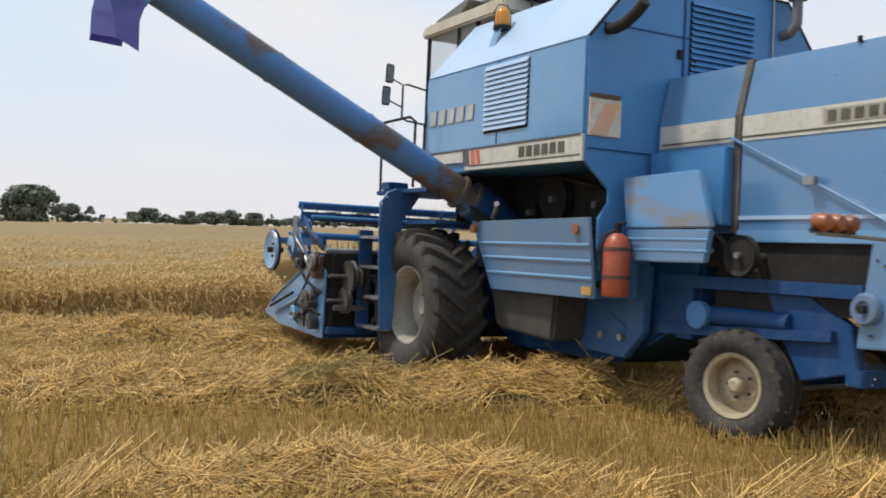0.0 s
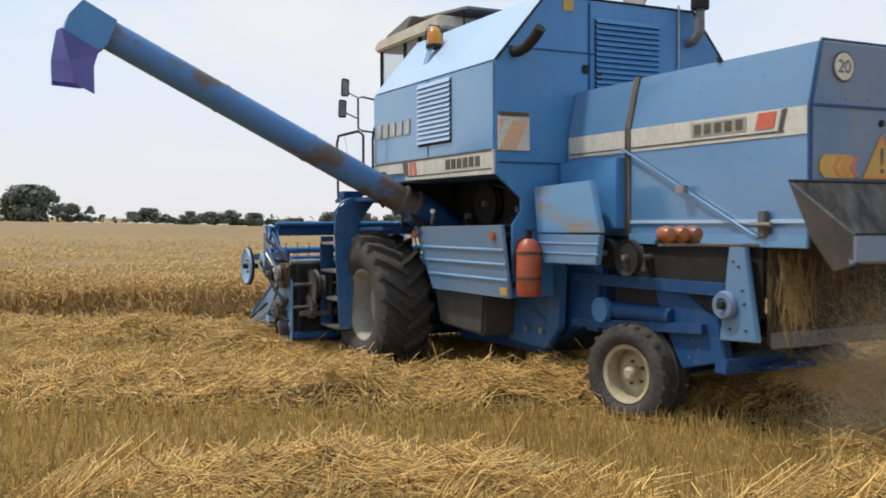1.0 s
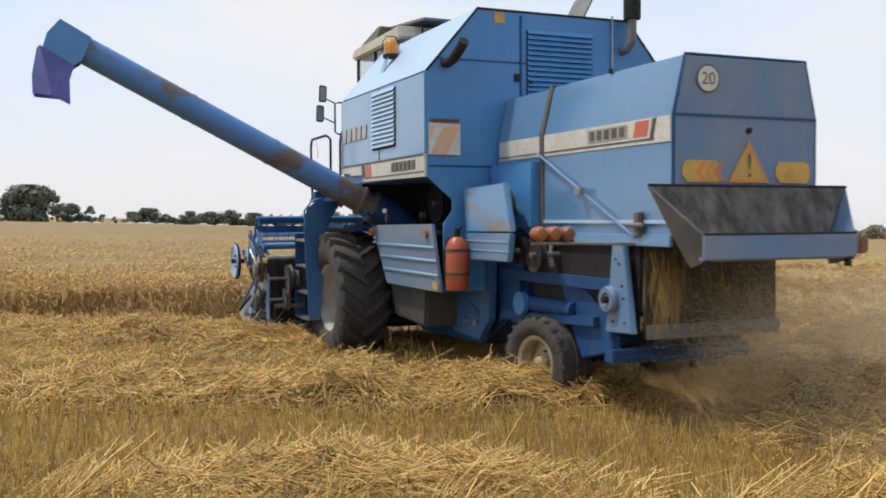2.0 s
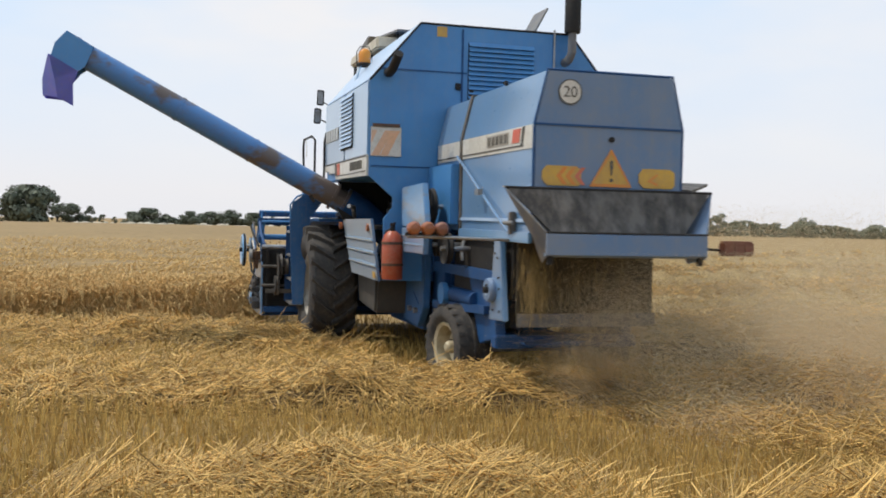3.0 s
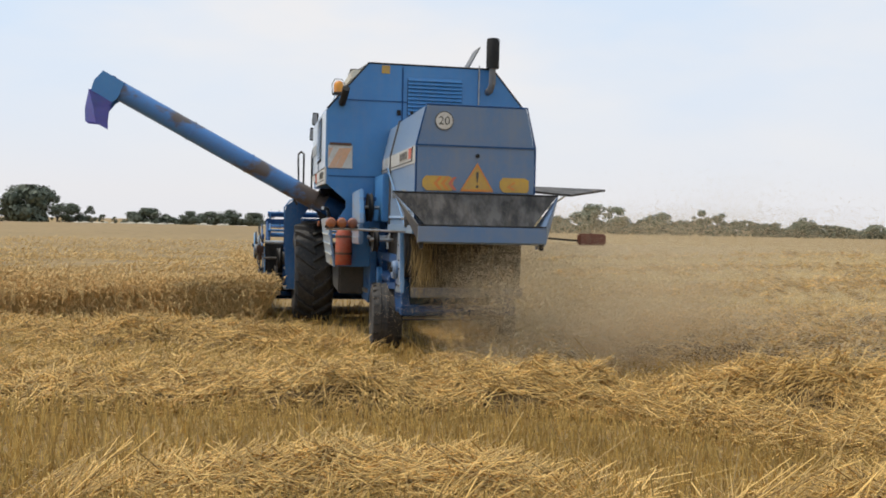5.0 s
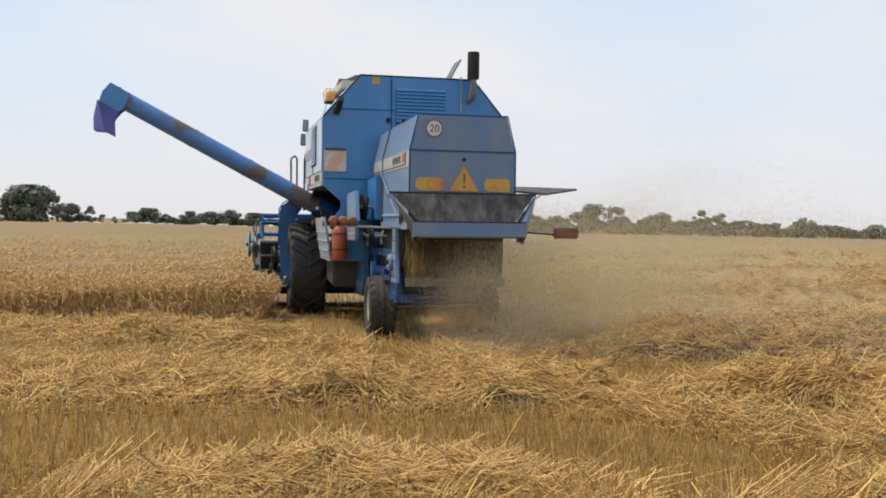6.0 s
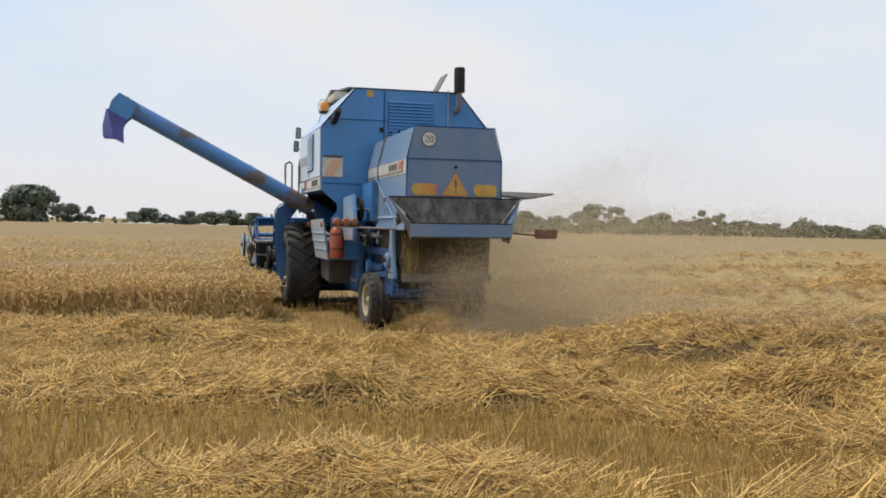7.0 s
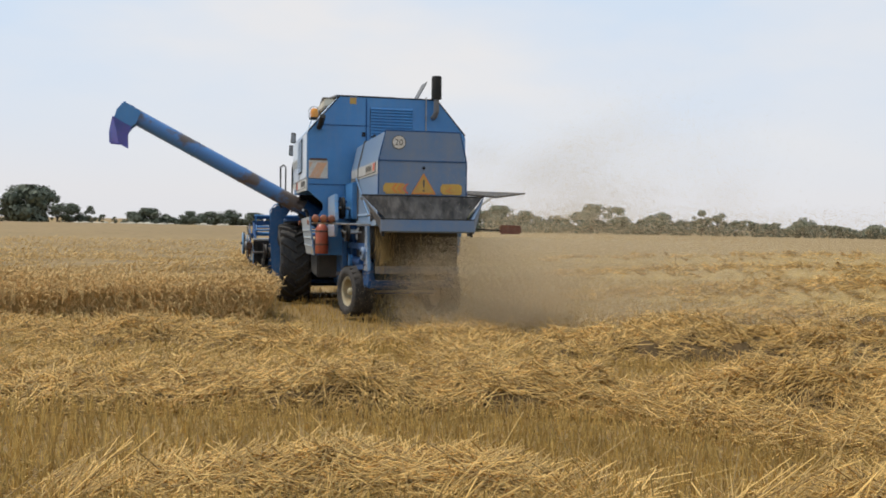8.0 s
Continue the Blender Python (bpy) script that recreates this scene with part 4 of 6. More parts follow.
def build_side():
    # ribbed cover below the side opening
    cover = part("side_cover", plate(B(), [(-1.40, -0.76, 1.68), (-1.32, -1.05, 1.0), (-1.35, -2.75, 1.0), (-1.45, -2.76, 1.70)], 0.03), "hood", H, "ribbed dusty blue side cover")
    for z in (1.46, 1.32, 1.17):
        f = (1.70 - z) / 0.7
        part("rib", tube(B(), [(-1.412 + 0.08 * f, -0.80 - 0.26 * f, z), (-1.462 + 0.10 * f, -2.75, z)], 0.018, 8), "blue_pale", cover)
    part("side_cover", plate(B(), [(1.45, -0.74, 1.68), (1.45, -2.76, 1.70), (1.36, -2.76, 1.0), (1.40, -1.10, 1.0)], 0.03), "blue_pale", H)
    for y in (-0.86, -2.58):
        part("reflector", tube(B(), [(-1.44, y, 1.60), (-1.475, y, 1.60)], 0.045, 14), "orange", H, "round amber reflector")
    part("marker", plate(B(), [(-1.396, -2.62, 1.03), (-1.396, -2.75, 1.03), (-1.40, -2.75, 1.10), (-1.40, -2.62, 1.10)], 0.006), "yellow", H)
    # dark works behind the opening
    part("works_wall", box(B(), (-0.72, -2.6, 1.0), (0.72, 0.15, 2.18)), "dark", H, "threshing body with the opening's shade in its dark colour")
    # added sheet, no known part: blocks the sky and gives the opening its shade
    part("opening_end", box(B(), (-1.42, -0.44, 1.62), (-0.725, -0.41, 2.185), 0.004), "dark", H, "added dark sheet standing in for shade in the side opening")
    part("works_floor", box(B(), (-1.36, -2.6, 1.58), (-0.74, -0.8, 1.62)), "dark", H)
    for y, z, r in ((-1.35, 1.93, 0.23), (-2.05, 1.86, 0.17), (-2.4, 2.0, 0.1), (-0.95, 1.80, 0.12)):
        wheel = part("pulley", lathe(B(), [(-0.80, 0.03), (-0.80, r * 0.8), (-0.83, r), (-0.80, r * 0.93), (-0.77, r), (-0.74, r * 0.8), (-0.74, 0.03)], (0, y, z), "x", 28), "dark", H, "dark belt pulley in the side opening")
        part("pulley_hub", tube(B(), [(-0.86, y, z), (-0.73, y, z)], 0.035, 10), "grey", wheel)
    part("belt", tube(B(), [(-0.79, -1.35, 2.16), (-0.79, -2.05, 2.03)], 0.014, 6), "rubber", H)
    part("belt", tube(B(), [(-0.79, -1.35, 1.70), (-0.79, -2.05, 1.69)], 0.014, 6), "rubber", H)
    part("lever", tube(B(), [(-1.3, -0.98, 1.72), (-1.34, -1.12, 1.84), (-1.42, -1.22, 1.85)], 0.028, 8), "steel", H, "bright steel linkage lever")
    # tanks and pans under the body
    part("fuel_tank", prism(B(), [(-0.85, 1.0), (-2.0, 1.0), (-1.96, 0.55), (-1.0, 0.60)], "x", -1.22, -0.74, 0.03), "tank", H, "dusty dark fuel tank under the side cover")
    part("under_pan", prism(B(), [(-1.9, 1.0), (-2.75, 1.0), (-2.72, 0.72), (-1.9, 0.66)], "x", -0.745, -0.71, 0.01), "dark", H)
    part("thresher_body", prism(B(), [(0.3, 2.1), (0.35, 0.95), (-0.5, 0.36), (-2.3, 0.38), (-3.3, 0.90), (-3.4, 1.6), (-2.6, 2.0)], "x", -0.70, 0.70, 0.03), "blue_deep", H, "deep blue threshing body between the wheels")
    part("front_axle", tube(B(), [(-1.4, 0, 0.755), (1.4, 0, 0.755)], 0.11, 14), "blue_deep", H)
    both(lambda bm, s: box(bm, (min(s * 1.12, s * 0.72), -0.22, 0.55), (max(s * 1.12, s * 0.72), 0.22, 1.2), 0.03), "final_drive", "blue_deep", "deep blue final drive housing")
    both(lambda bm, s: prism(bm, [(-1.86, 0.49), (-2.56, 0.46), (-2.80, 0.70), (-2.84, 1.30), (-2.0, 1.30)], "x", s * 0.76, s * 0.84, 0.01), "frame_plate", "blue_mid", "dusty blue side frame plate")
    for y in (-2.26, -2.53):
        part("bolt", tube(B(), [(-0.83, y, 0.645), (-0.885, y, 0.645)], 0.035, 6), "steel", H)
    part("crease", plate(B(), [(-0.846, -2.36, 0.86), (-0.846, -2.60, 0.74), (-0.846, -2.60, 0.725), (-0.846, -2.36, 0.845)], 0.006), "blue_deep", H)
    # extinguisher on its bracket
    ext = part("fire_extinguisher", lathe(B(), [(1.03, 0.001), (1.03, 0.11), (1.05, 0.118), (1.46, 0.118), (1.53, 0.09), (1.57, 0.045), (1.57, 0.001)], (-1.235, -2.88, 0), "z", 24), "red", H, "faded red fire extinguisher strapped to the side")
    part("valve", tube(B(), [(-1.235, -2.88, 1.57), (-1.235, -2.88, 1.66)], 0.03, 10), "dark", ext)
    part("valve_handle", tube(B(), [(-1.235, -2.84, 1.64), (-1.235, -2.98, 1.66)], 0.012, 6), "dark", ext)
    part("hose", tube(B(), [(-1.235, -2.84, 1.60), (-1.29, -2.78, 1.56), (-1.33, -2.77, 1.40), (-1.34, -2.78, 1.25)], 0.012, 6), "rubber", ext)
    for z in (1.18, 1.42):
        part("strap", lathe(B(), [(z, 0.117), (z, 0.123), (z + 0.03, 0.123), (z + 0.03, 0.117)], (-1.235, -2.88, 0), "z", 24), "rust", ext)
    part("extinguisher_bracket", box(B(), (-1.30, -2.78, 1.10), (-1.16, -2.69, 1.15)), "dark", H)
    # belt guard with a gap to the body
    guard = part("belt_guard", prism(B(), [(-2.78, 2.06), (-3.70, 2.09), (-3.85, 1.63), (-2.84, 1.62)], "x", -1.12, -1.06, 0.012), "guard", H, "blue belt guard with a grey grime stain")
    part("guard_apron", prism(B(), [(-2.84, 1.61), (-3.85, 1.615), (-3.80, 1.35), (-2.95, 1.34)], "x", -1.13, -1.07, 0.012), "hood", guard)
    for z in (1.53, 1.44):
        part("rib", tube(B(), [(-1.128, -2.88, z), (-1.128, -3.83, z)], 0.012, 6), "blue_pale", guard)
    part("guard_stay", box(B(), (-1.07, -3.0, 1.95), (-0.7, -2.95, 2.0)), "blue_deep", H)
    part("guard_stay", box(B(), (-1.07, -3.6, 1.5), (-0.7, -3.55, 1.55)), "blue_deep", H)
    for y, z, r in ((-3.35, 1.85, 0.2), (-3.7, 1.45, 0.13), (-4.0, 1.42, 0.16)):
        part("pulley", lathe(B(), [(-0.95, 0.02), (-0.95, r * 0.8), (-0.97, r), (-0.94, r * 0.92), (-0.91, r), (-0.89, r * 0.8), (-0.89, 0.02)], (0, y, z), "x", 26), "dark", H, "dark belt pulley behind the guard")
        part("pulley_shaft", tube(B(), [(-1.0, y, z), (-0.65, y, z)], 0.025, 8), "steel", H)


build_side()


def build_signs():
    part("warning_plate", box(B(), (-1.47, -2.722, 2.41), (-1.12, -2.704, 2.74), 0.004), "decal_white", H, "scuffed white warning plate with faded orange stripes")
    for k, (a, b) in enumerate(((-1.465, 0.10), (-1.365, 0.09))):
        part("orange_stripe", prism(B(), [(a, 2.415), (a + 0.09, 2.415), (a + 0.09 + b * 1.55, 2.70), (a + b * 1.55, 2.70)], "y", -2.7255, -2.7225), "decal_orange", H)
    part("orange_stripe", prism(B(), [(-1.465, 2.55), (-1.40, 2.70), (-1.465, 2.70)], "y", -2.7255, -2.7225), "decal_orange", H)
    part("plate_hook", box(B(), (-1.45, -2.735, 2.74), (-1.14, -2.704, 2.775)), "rust", H, "rusty strip holding the warning plate")
    part("sticker", box(B(), (-0.72, -2.708, 3.80), (-0.60, -2.701, 3.915)), "yellow", H, "small yellow sticker")
    part("exhaust_elbow", tube(B(), [(-1.28, -2.66, 3.36), (-1.29, -2.80, 3.34), (-1.29, -2.93, 3.36), (-1.28, -3.06, 3.43), (-1.27, -3.15, 3.50)], 0.052, 14), "dark", H, "dark bent exhaust outlet")
    part("air_intake", lathe(B(), [(3.93, 0.001), (3.93, 0.09), (3.95, 0.095), (4.33, 0.095), (4.36, 0.085), (4.36, 0.001)], (0.885, -2.86, 0), "z", 24), "dark", H, "dark round air intake stack")
    part("intake_pipe", tube(B(), [(0.885, -2.86, 3.94), (0.885, -2.86, 3.70), (0.87, -2.80, 3.62), (0.86, -2.68, 3.60)], 0.05, 12), "grey", H)
    part("drain_pipe", tube(B(), [(0.72, -2.72, 3.98), (0.72, -2.72, 3.25)], 0.012, 6), "steel", H)
    part("tank_flap", plate(B(), [(0.64, -2.15, 3.95), (0.64, -1.7, 3.95), (0.86, -1.7, 4.36), (0.86, -2.15, 4.36)], 0.02), "grey", H, "open grey tank lid")
    for x, z in ((-0.46, 3.24), (-0.30, 3.18)):
        part("latch", box(B(), (x - 0.03, -2.73, z - 0.04), (x + 0.03, -2.70, z + 0.04), 0.006), "dark", H)
    for x in (-0.15, 0.1, 0.5):
        part("roof_bolt", tube(B(), [(x, -2.6, 3.93), (x, -2.6, 3.965)], 0.015, 6), "dark", H)


build_signs()


def hood_section(w=0.0, top=3.01):
    return [(-0.70 - w, 1.60), (-0.70 - w, 2.55), (-0.59 - w, top), (0.59 + w, top), (0.70 + w, 2.55), (0.70 + w, 1.60)]


def build_hood():
    hood = part("straw_hood", prism(B(), hood_section(), "y", -5.72, -3.72, 0.012), "hood", H, "dusty pale blue sheet-metal straw hood")
    part("hood_front", prism(B(), [(-0.685, 1.60), (-0.685, 2.55), (-0.58, 3.0), (0.58, 3.0), (0.685, 2.55), (0.685, 1.60)], "y", -3.66, -2.72, 0.01), "hood", hood)
    part("recess_box", box(B(), (-0.80, -3.66, 1.66), (-0.684, -2.76, 2.30), 0.012), "blue", hood, "blue sheet-metal box below the stripe")
    strap = B()
    for side in (-1, 1):
        plate(strap, [(side * 0.708, -3.66, 1.60), (side * 0.708, -3.73, 1.60), (side * 0.708, -3.73, 2.555), (side * 0.708, -3.66, 2.555)], 0.014)
        plate(strap, [(side * 0.708, -3.66, 2.555), (side * 0.708, -3.73, 2.555), (side * 0.597, -3.73, 3.017), (side * 0.597, -3.66, 3.017)], 0.014)
    plate(strap, [(-0.6, -3.66, 3.017), (-0.6, -3.73, 3.017), (0.6, -3.73, 3.017), (0.6, -3.66, 3.017)], 0.014)
    part("hood_strap", strap, "soot", hood, "dark joint strap round the hood")
    part("hood_rear", prism(B(), [(-0.69, 1.62), (-0.69, 2.55), (-0.585, 3.0), (0.585, 3.0), (0.69, 2.55), (0.69, 1.62)], "y", -5.745, -5.722), "blue_dirty", hood, "dust-covered blue rear panel")
    part("rear_fold", box(B(), (-0.70, -5.758, 2.54), (0.70, -5.746, 2.556)), "blue_deep", hood)
    part("rear_edge", tube(B(), [(-0.705, -5.735, 1.62), (-0.705, -5.735, 2.55), (-0.597, -5.735, 3.015), (0.597, -5.735, 3.015), (0.705, -5.735, 2.55), (0.705, -5.735, 1.62)], 0.011, 6), "blue_deep", hood)
    for side in (-1, 1):
        part("hood_stripe", box(B(), (min(side * 0.702, side * 0.708), -5.71, 2.345), (max(side * 0.702, side * 0.708), -3.74, 2.545)), "white", hood, "chalky white stripe along the hood")
        part("hood_stripe", box(B(), (min(side * 0.687, side * 0.694), -3.65, 2.345), (max(side * 0.687, side * 0.694), -2.76, 2.545)), "white", hood)
        part("stripe_line", box(B(), (min(side * 0.708, side * 0.712), -5.50, 2.37), (max(side * 0.708, side * 0.712), -2.80, 2.385)), "ink", hood)
        part("hood_trim", box(B(), (min(side * 0.702, side * 0.716), -5.72, 1.71), (max(side * 0.702, side * 0.716), -3.74, 1.74)), "pale_glare", hood)
        part("hood_skirt", box(B(), (min(side * 0.700, side * 0.735), -5.74, 1.53), (max(side * 0.700, side * 0.735), -3.74, 1.625), 0.006), "blue_pale", hood)
    part("model_plate", box(B(), (-0.713, -5.13, 2.41), (-0.709, -4.52, 2.52)), "rim_grey", hood, "dull tan plate with dark model lettering")
    for k in range(5):
        y = -4.56 - 0.115 * k
        part("letter_block", box(B(), (-0.7165, y - 0.075, 2.425), (-0.7135, y, 2.505)), "ink", hood)
    part("stripe_mark", prism(B(), [(-5.22, 2.41), (-5.40, 2.41), (-5.43, 2.53), (-5.25, 2.53)], "x", -0.714, -0.709), "decal_red", hood, "faded red stripe mark")
    part("stripe_mark", prism(B(), [(-5.44, 2.37), (-5.48, 2.37), (-5.53, 2.54), (-5.48, 2.54)], "x", -0.714, -0.709), "ink", hood)
    part("stay_rod", tube(B(), [(-0.735, -3.64, 2.38), (-0.74, -5.28, 1.60)], 0.012, 8), "hood", hood, "thin pale stay rod")
    part("stay_clip", box(B(), (-0.79, -4.42, 1.96), (-0.74, -4.52, 2.02)), "steel", hood)
    part("hinge", box(B(), (-0.76, -5.37, 1.60), (-0.705, -5.29, 1.80), 0.01), "soot", hood, "sooty hood hinge")
    part("hinge_pin", tube(B(), [(-0.77, -5.44, 1.70), (-0.77, -5.22, 1.70)], 0.018, 8), "grey", hood)
    # rear signs
    disc = part("speed_sign", tube(B(), [(-0.39, -5.747, 2.83), (-0.39, -5.756, 2.83)], 0.105, 28), "decal_white", hood, "round white speed sign reading 20 with dark rim")
    part("sign_rim", lathe(B(), [(-5.7475, 0.098), (-5.7475, 0.108), (-5.758, 0.108), (-5.758, 0.098)], (-0.39, 0, 2.83), "y", 28), "ink", disc)
    text("speed_number", "20", (-0.39, -5.759, 2.785), 0.135, "ink", disc)
    part("triangle", prism(B(), [(-0.19, 2.03), (0.21, 2.03), (0.01, 2.36)], "y", -5.756, -5.748), "yellow", hood, "yellow warning triangle with orange rim")
    for a, b, c, d in (((-0.19, 2.03), (0.21, 2.03), (0.185, 2.055), (-0.165, 2.055)), ((0.21, 2.03), (0.01, 2.36), (0.01, 2.32), (0.185, 2.045)), ((0.01, 2.36), (-0.19, 2.03), (-0.165, 2.045), (0.01, 2.32))):
        part("triangle_rim", prism(B(), [a, b, c, d], "y", -5.759, -5.7565), "decal_amber", hood)
    text("exclamation_mark", "!", (0.012, -5.7605, 2.075), 0.27, "ink", hood)
    for x0, x1 in ((-0.63, -0.27), (0.28, 0.63)):
        part("hazard_board", prism(B(), [(x0 + 0.05, 2.03), (x1 - 0.02, 2.03), (x1, 2.06), (x1, 2.17), (x1 - 0.05, 2.20), (x0 + 0.04, 2.20), (x0, 2.15), (x0, 2.08)], "y", -5.756, -5.748), "yellow", hood, "faded yellow hazard board with orange chevrons")
    for k in range(3):
        x = -0.50 + 0.085 * k
        part("chevron", prism(B(), [(x, 2.115), (x + 0.06, 2.04), (x + 0.10, 2.04), (x + 0.04, 2.115), (x + 0.10, 2.19), (x + 0.06, 2.19)], "y", -5.759, -5.7565), "decal_red" if k == 2 else "decal_amber", hood)
    part("board_mark", prism(B(), [(0.36, 2.09), (0.46, 2.05), (0.46, 2.07), (0.40, 2.10), (0.46, 2.14), (0.46, 2.16)], "y", -5.759, -5.7565), "decal_amber", hood)
    part("rear_button", tube(B(), [(0.01, -5.745, 2.44), (0.01, -5.765, 2.44)], 0.025, 8), "dark", hood)
    for k in range(6):
        part("rivet", tube(B(), [(-0.6 + 0.24 * k, -5.745, 2.60), (-0.6 + 0.24 * k, -5.752, 2.60)], 0.009, 6), "blue_dirty", hood)
    part("top_bolt", tube(B(), [(-0.6, -4.72, 3.0), (-0.6, -4.72, 3.04)], 0.02, 6), "dark", hood)


def text(name, words, place, size, mat, parent):
    """Words in the built-in font, standing upright and facing backwards, as a thin mesh."""
    cu = bpy.data.curves.new(name, "FONT")
    cu.body, cu.size, cu.align_x, cu.extrude = words, size, "CENTER", 0.001
    tmp = bpy.data.objects.new(name, cu)
    scene.collection.objects.link(tmp)
    bpy.context.view_layer.update()
    me = bpy.data.meshes.new_from_object(tmp.evaluated_get(bpy.context.evaluated_depsgraph_get()))
    bpy.data.objects.remove(tmp)
    me.transform(pose(*place, 90, 0, 0))
    me.materials.clear()
    me.materials.append(M[mat])
    ob = new(name, me)
    ob.parent = parent
    return ob


build_hood()


def build_rear():
    chute = part("straw_deflector", plate(B(), [(-0.96, -5.80, 1.995), (0.96, -5.80, 1.995), (0.62, -5.97, 1.63), (-0.62, -5.97, 1.63)], 0.014), "soot", H, "flared sooty grey straw deflector under the rear panel")
    part("deflector_rim", tube(B(), [(-0.975, -5.80, 2.0), (0.975, -5.80, 2.0)], 0.013, 8), "dark", chute)
    for s in (-1, 1):
        part("deflector_wing", plate(B(), [(s * 0.975, -5.80, 2.0), (s * 0.705, -5.76, 1.60), (s * 0.68, -5.93, 1.38), (s * 0.73, -6.14, 1.43), (s * 0.73, -6.14, 1.63)], 0.014), "grey" if s < 0 else "blue_dirty", chute, "bent side wing of the deflector")
    part("deflector_lip", prism(B(), [(-6.10, 1.43), (-6.16, 1.45), (-6.16, 1.62), (-6.10, 1.64), (-5.96, 1.62), (-5.96, 1.60), (-6.09, 1.60), (-6.09, 1.45)], "x", -0.735, 0.735, 0.004), "blue_dirty", chute, "dusty blue lower lip")
    part("lip_edge", tube(B(), [(-0.735, -6.15, 1.635), (0.735, -6.15, 1.635)], 0.009, 6), "dark", chute)
    for s in (-1, 1):
        part("lip_foot", box(B(), (s * 0.69 - 0.02, -6.13, 1.37), (s * 0.69 + 0.02, -6.09, 1.44)), "dark", chute)
    curtain = part("straw_curtain", prism(B(), [(-0.67, 0.80), (0.67, 0.76), (0.67, 1.56), (-0.67, 1.56)], "y", -5.34, -5.30, 0.006), "curtain", H, "dirty straw-caked rubber curtain")
    part("curtain_bar", box(B(), (-0.67, -5.355, 0.77), (0.70, -5.342, 0.89), 0.004), "grey", curtain, "dusty blue-grey bar along the curtain's foot")
    part("straw_walker_pan", box(B(), (-0.66, -5.25, 1.42), (0.66, -3.5, 1.50)), "dark", H, "dark straw walker pan")
    part("walker_side", box(B(), (-0.69, -5.28, 1.0), (-0.66, -3.5, 1.6)), "dark", H)
    part("walker_side", box(B(), (0.66, -5.28, 1.0), (0.69, -3.5, 1.6)), "dark", H)
    r = np.random.default_rng(55)
    n = 200
    base = np.stack([np.where(r.uniform(0, 1, n) < 0.8, r.normal(-0.53, 0.07, n), r.uniform(-0.6, 0.6, n)), r.normal(-5.42, 0.05, n), r.uniform(1.15, 1.5, n)], -1)
    ways = np.stack([r.normal(0, 0.12, n), r.normal(-0.05, 0.1, n), -np.ones(n)], -1)
    v_, f_ = stalks(base, ways, r.uniform(0.15, 0.45, n), np.full(n, 0.0022), r.normal(0, 0.03, (n, 3)))
    ob = new("hanging_straw", array_mesh("hanging_straw", v_, f_, [M["chaff"]]))
    ob.parent = H
    tagged(ob, "golden straw hanging from the outlet", kind="stuff")
    # legs, frame and rear axle
    leg = part("rear_leg", prism(B(), [(-5.03, 1.54), (-5.20, 1.54), (-5.33, 0.82), (-4.93, 0.80)], "x", -0.79, -0.74, 0.01), "hood", H, "pale blue rear support leg")
    part("leg_pulley", lathe(B(), [(-0.79, 0.02), (-0.79, 0.11), (-0.82, 0.115), (-0.85, 0.10), (-0.85, 0.06), (-0.83, 0.05), (-0.83, 0.02)], (0, -5.02, 1.08), "x", 24), "blue_dirty", leg)
    part("leg_shaft", tube(B(), [(-0.78, -5.02, 1.08), (-0.88, -5.02, 1.08)], 0.03, 8), "dark", leg)
    for y, z in ((-5.08, 1.42), (-5.14, 1.38), (-5.05, 0.9), (-5.22, 0.9), (-5.2, 1.1), (-5.18, 1.2)):
        part("bolt", tube(B(), [(-0.79, y, z), (-0.803, y, z)], 0.011, 6), "soot", H)
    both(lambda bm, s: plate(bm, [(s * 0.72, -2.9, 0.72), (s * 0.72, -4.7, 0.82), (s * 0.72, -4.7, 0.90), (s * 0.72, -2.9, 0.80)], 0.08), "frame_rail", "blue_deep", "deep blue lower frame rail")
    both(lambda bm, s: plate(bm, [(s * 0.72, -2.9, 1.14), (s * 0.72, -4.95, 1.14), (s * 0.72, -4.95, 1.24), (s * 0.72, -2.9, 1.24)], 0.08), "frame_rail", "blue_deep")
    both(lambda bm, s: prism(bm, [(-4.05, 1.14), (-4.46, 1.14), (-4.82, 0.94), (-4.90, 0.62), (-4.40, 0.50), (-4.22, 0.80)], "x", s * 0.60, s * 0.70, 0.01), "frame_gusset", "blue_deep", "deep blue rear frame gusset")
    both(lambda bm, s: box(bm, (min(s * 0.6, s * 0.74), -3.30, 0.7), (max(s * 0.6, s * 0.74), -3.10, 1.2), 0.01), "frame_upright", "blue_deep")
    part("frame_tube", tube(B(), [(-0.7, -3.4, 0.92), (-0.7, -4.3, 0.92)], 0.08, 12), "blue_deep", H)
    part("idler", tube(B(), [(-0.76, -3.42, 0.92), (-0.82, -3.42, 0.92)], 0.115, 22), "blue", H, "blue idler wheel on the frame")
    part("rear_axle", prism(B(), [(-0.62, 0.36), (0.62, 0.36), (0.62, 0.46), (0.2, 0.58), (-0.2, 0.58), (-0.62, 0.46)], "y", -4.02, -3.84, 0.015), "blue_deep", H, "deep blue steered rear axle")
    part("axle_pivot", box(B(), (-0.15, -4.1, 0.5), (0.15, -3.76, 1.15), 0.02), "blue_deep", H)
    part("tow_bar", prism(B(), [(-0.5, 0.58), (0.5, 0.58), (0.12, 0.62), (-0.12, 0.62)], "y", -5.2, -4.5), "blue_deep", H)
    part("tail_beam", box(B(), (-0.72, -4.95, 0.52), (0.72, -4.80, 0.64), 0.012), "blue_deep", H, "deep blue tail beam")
    part("steering_rod", tube(B(), [(-0.6, -4.25, 0.42), (0.6, -4.25, 0.42)], 0.02, 8), "steel", H)
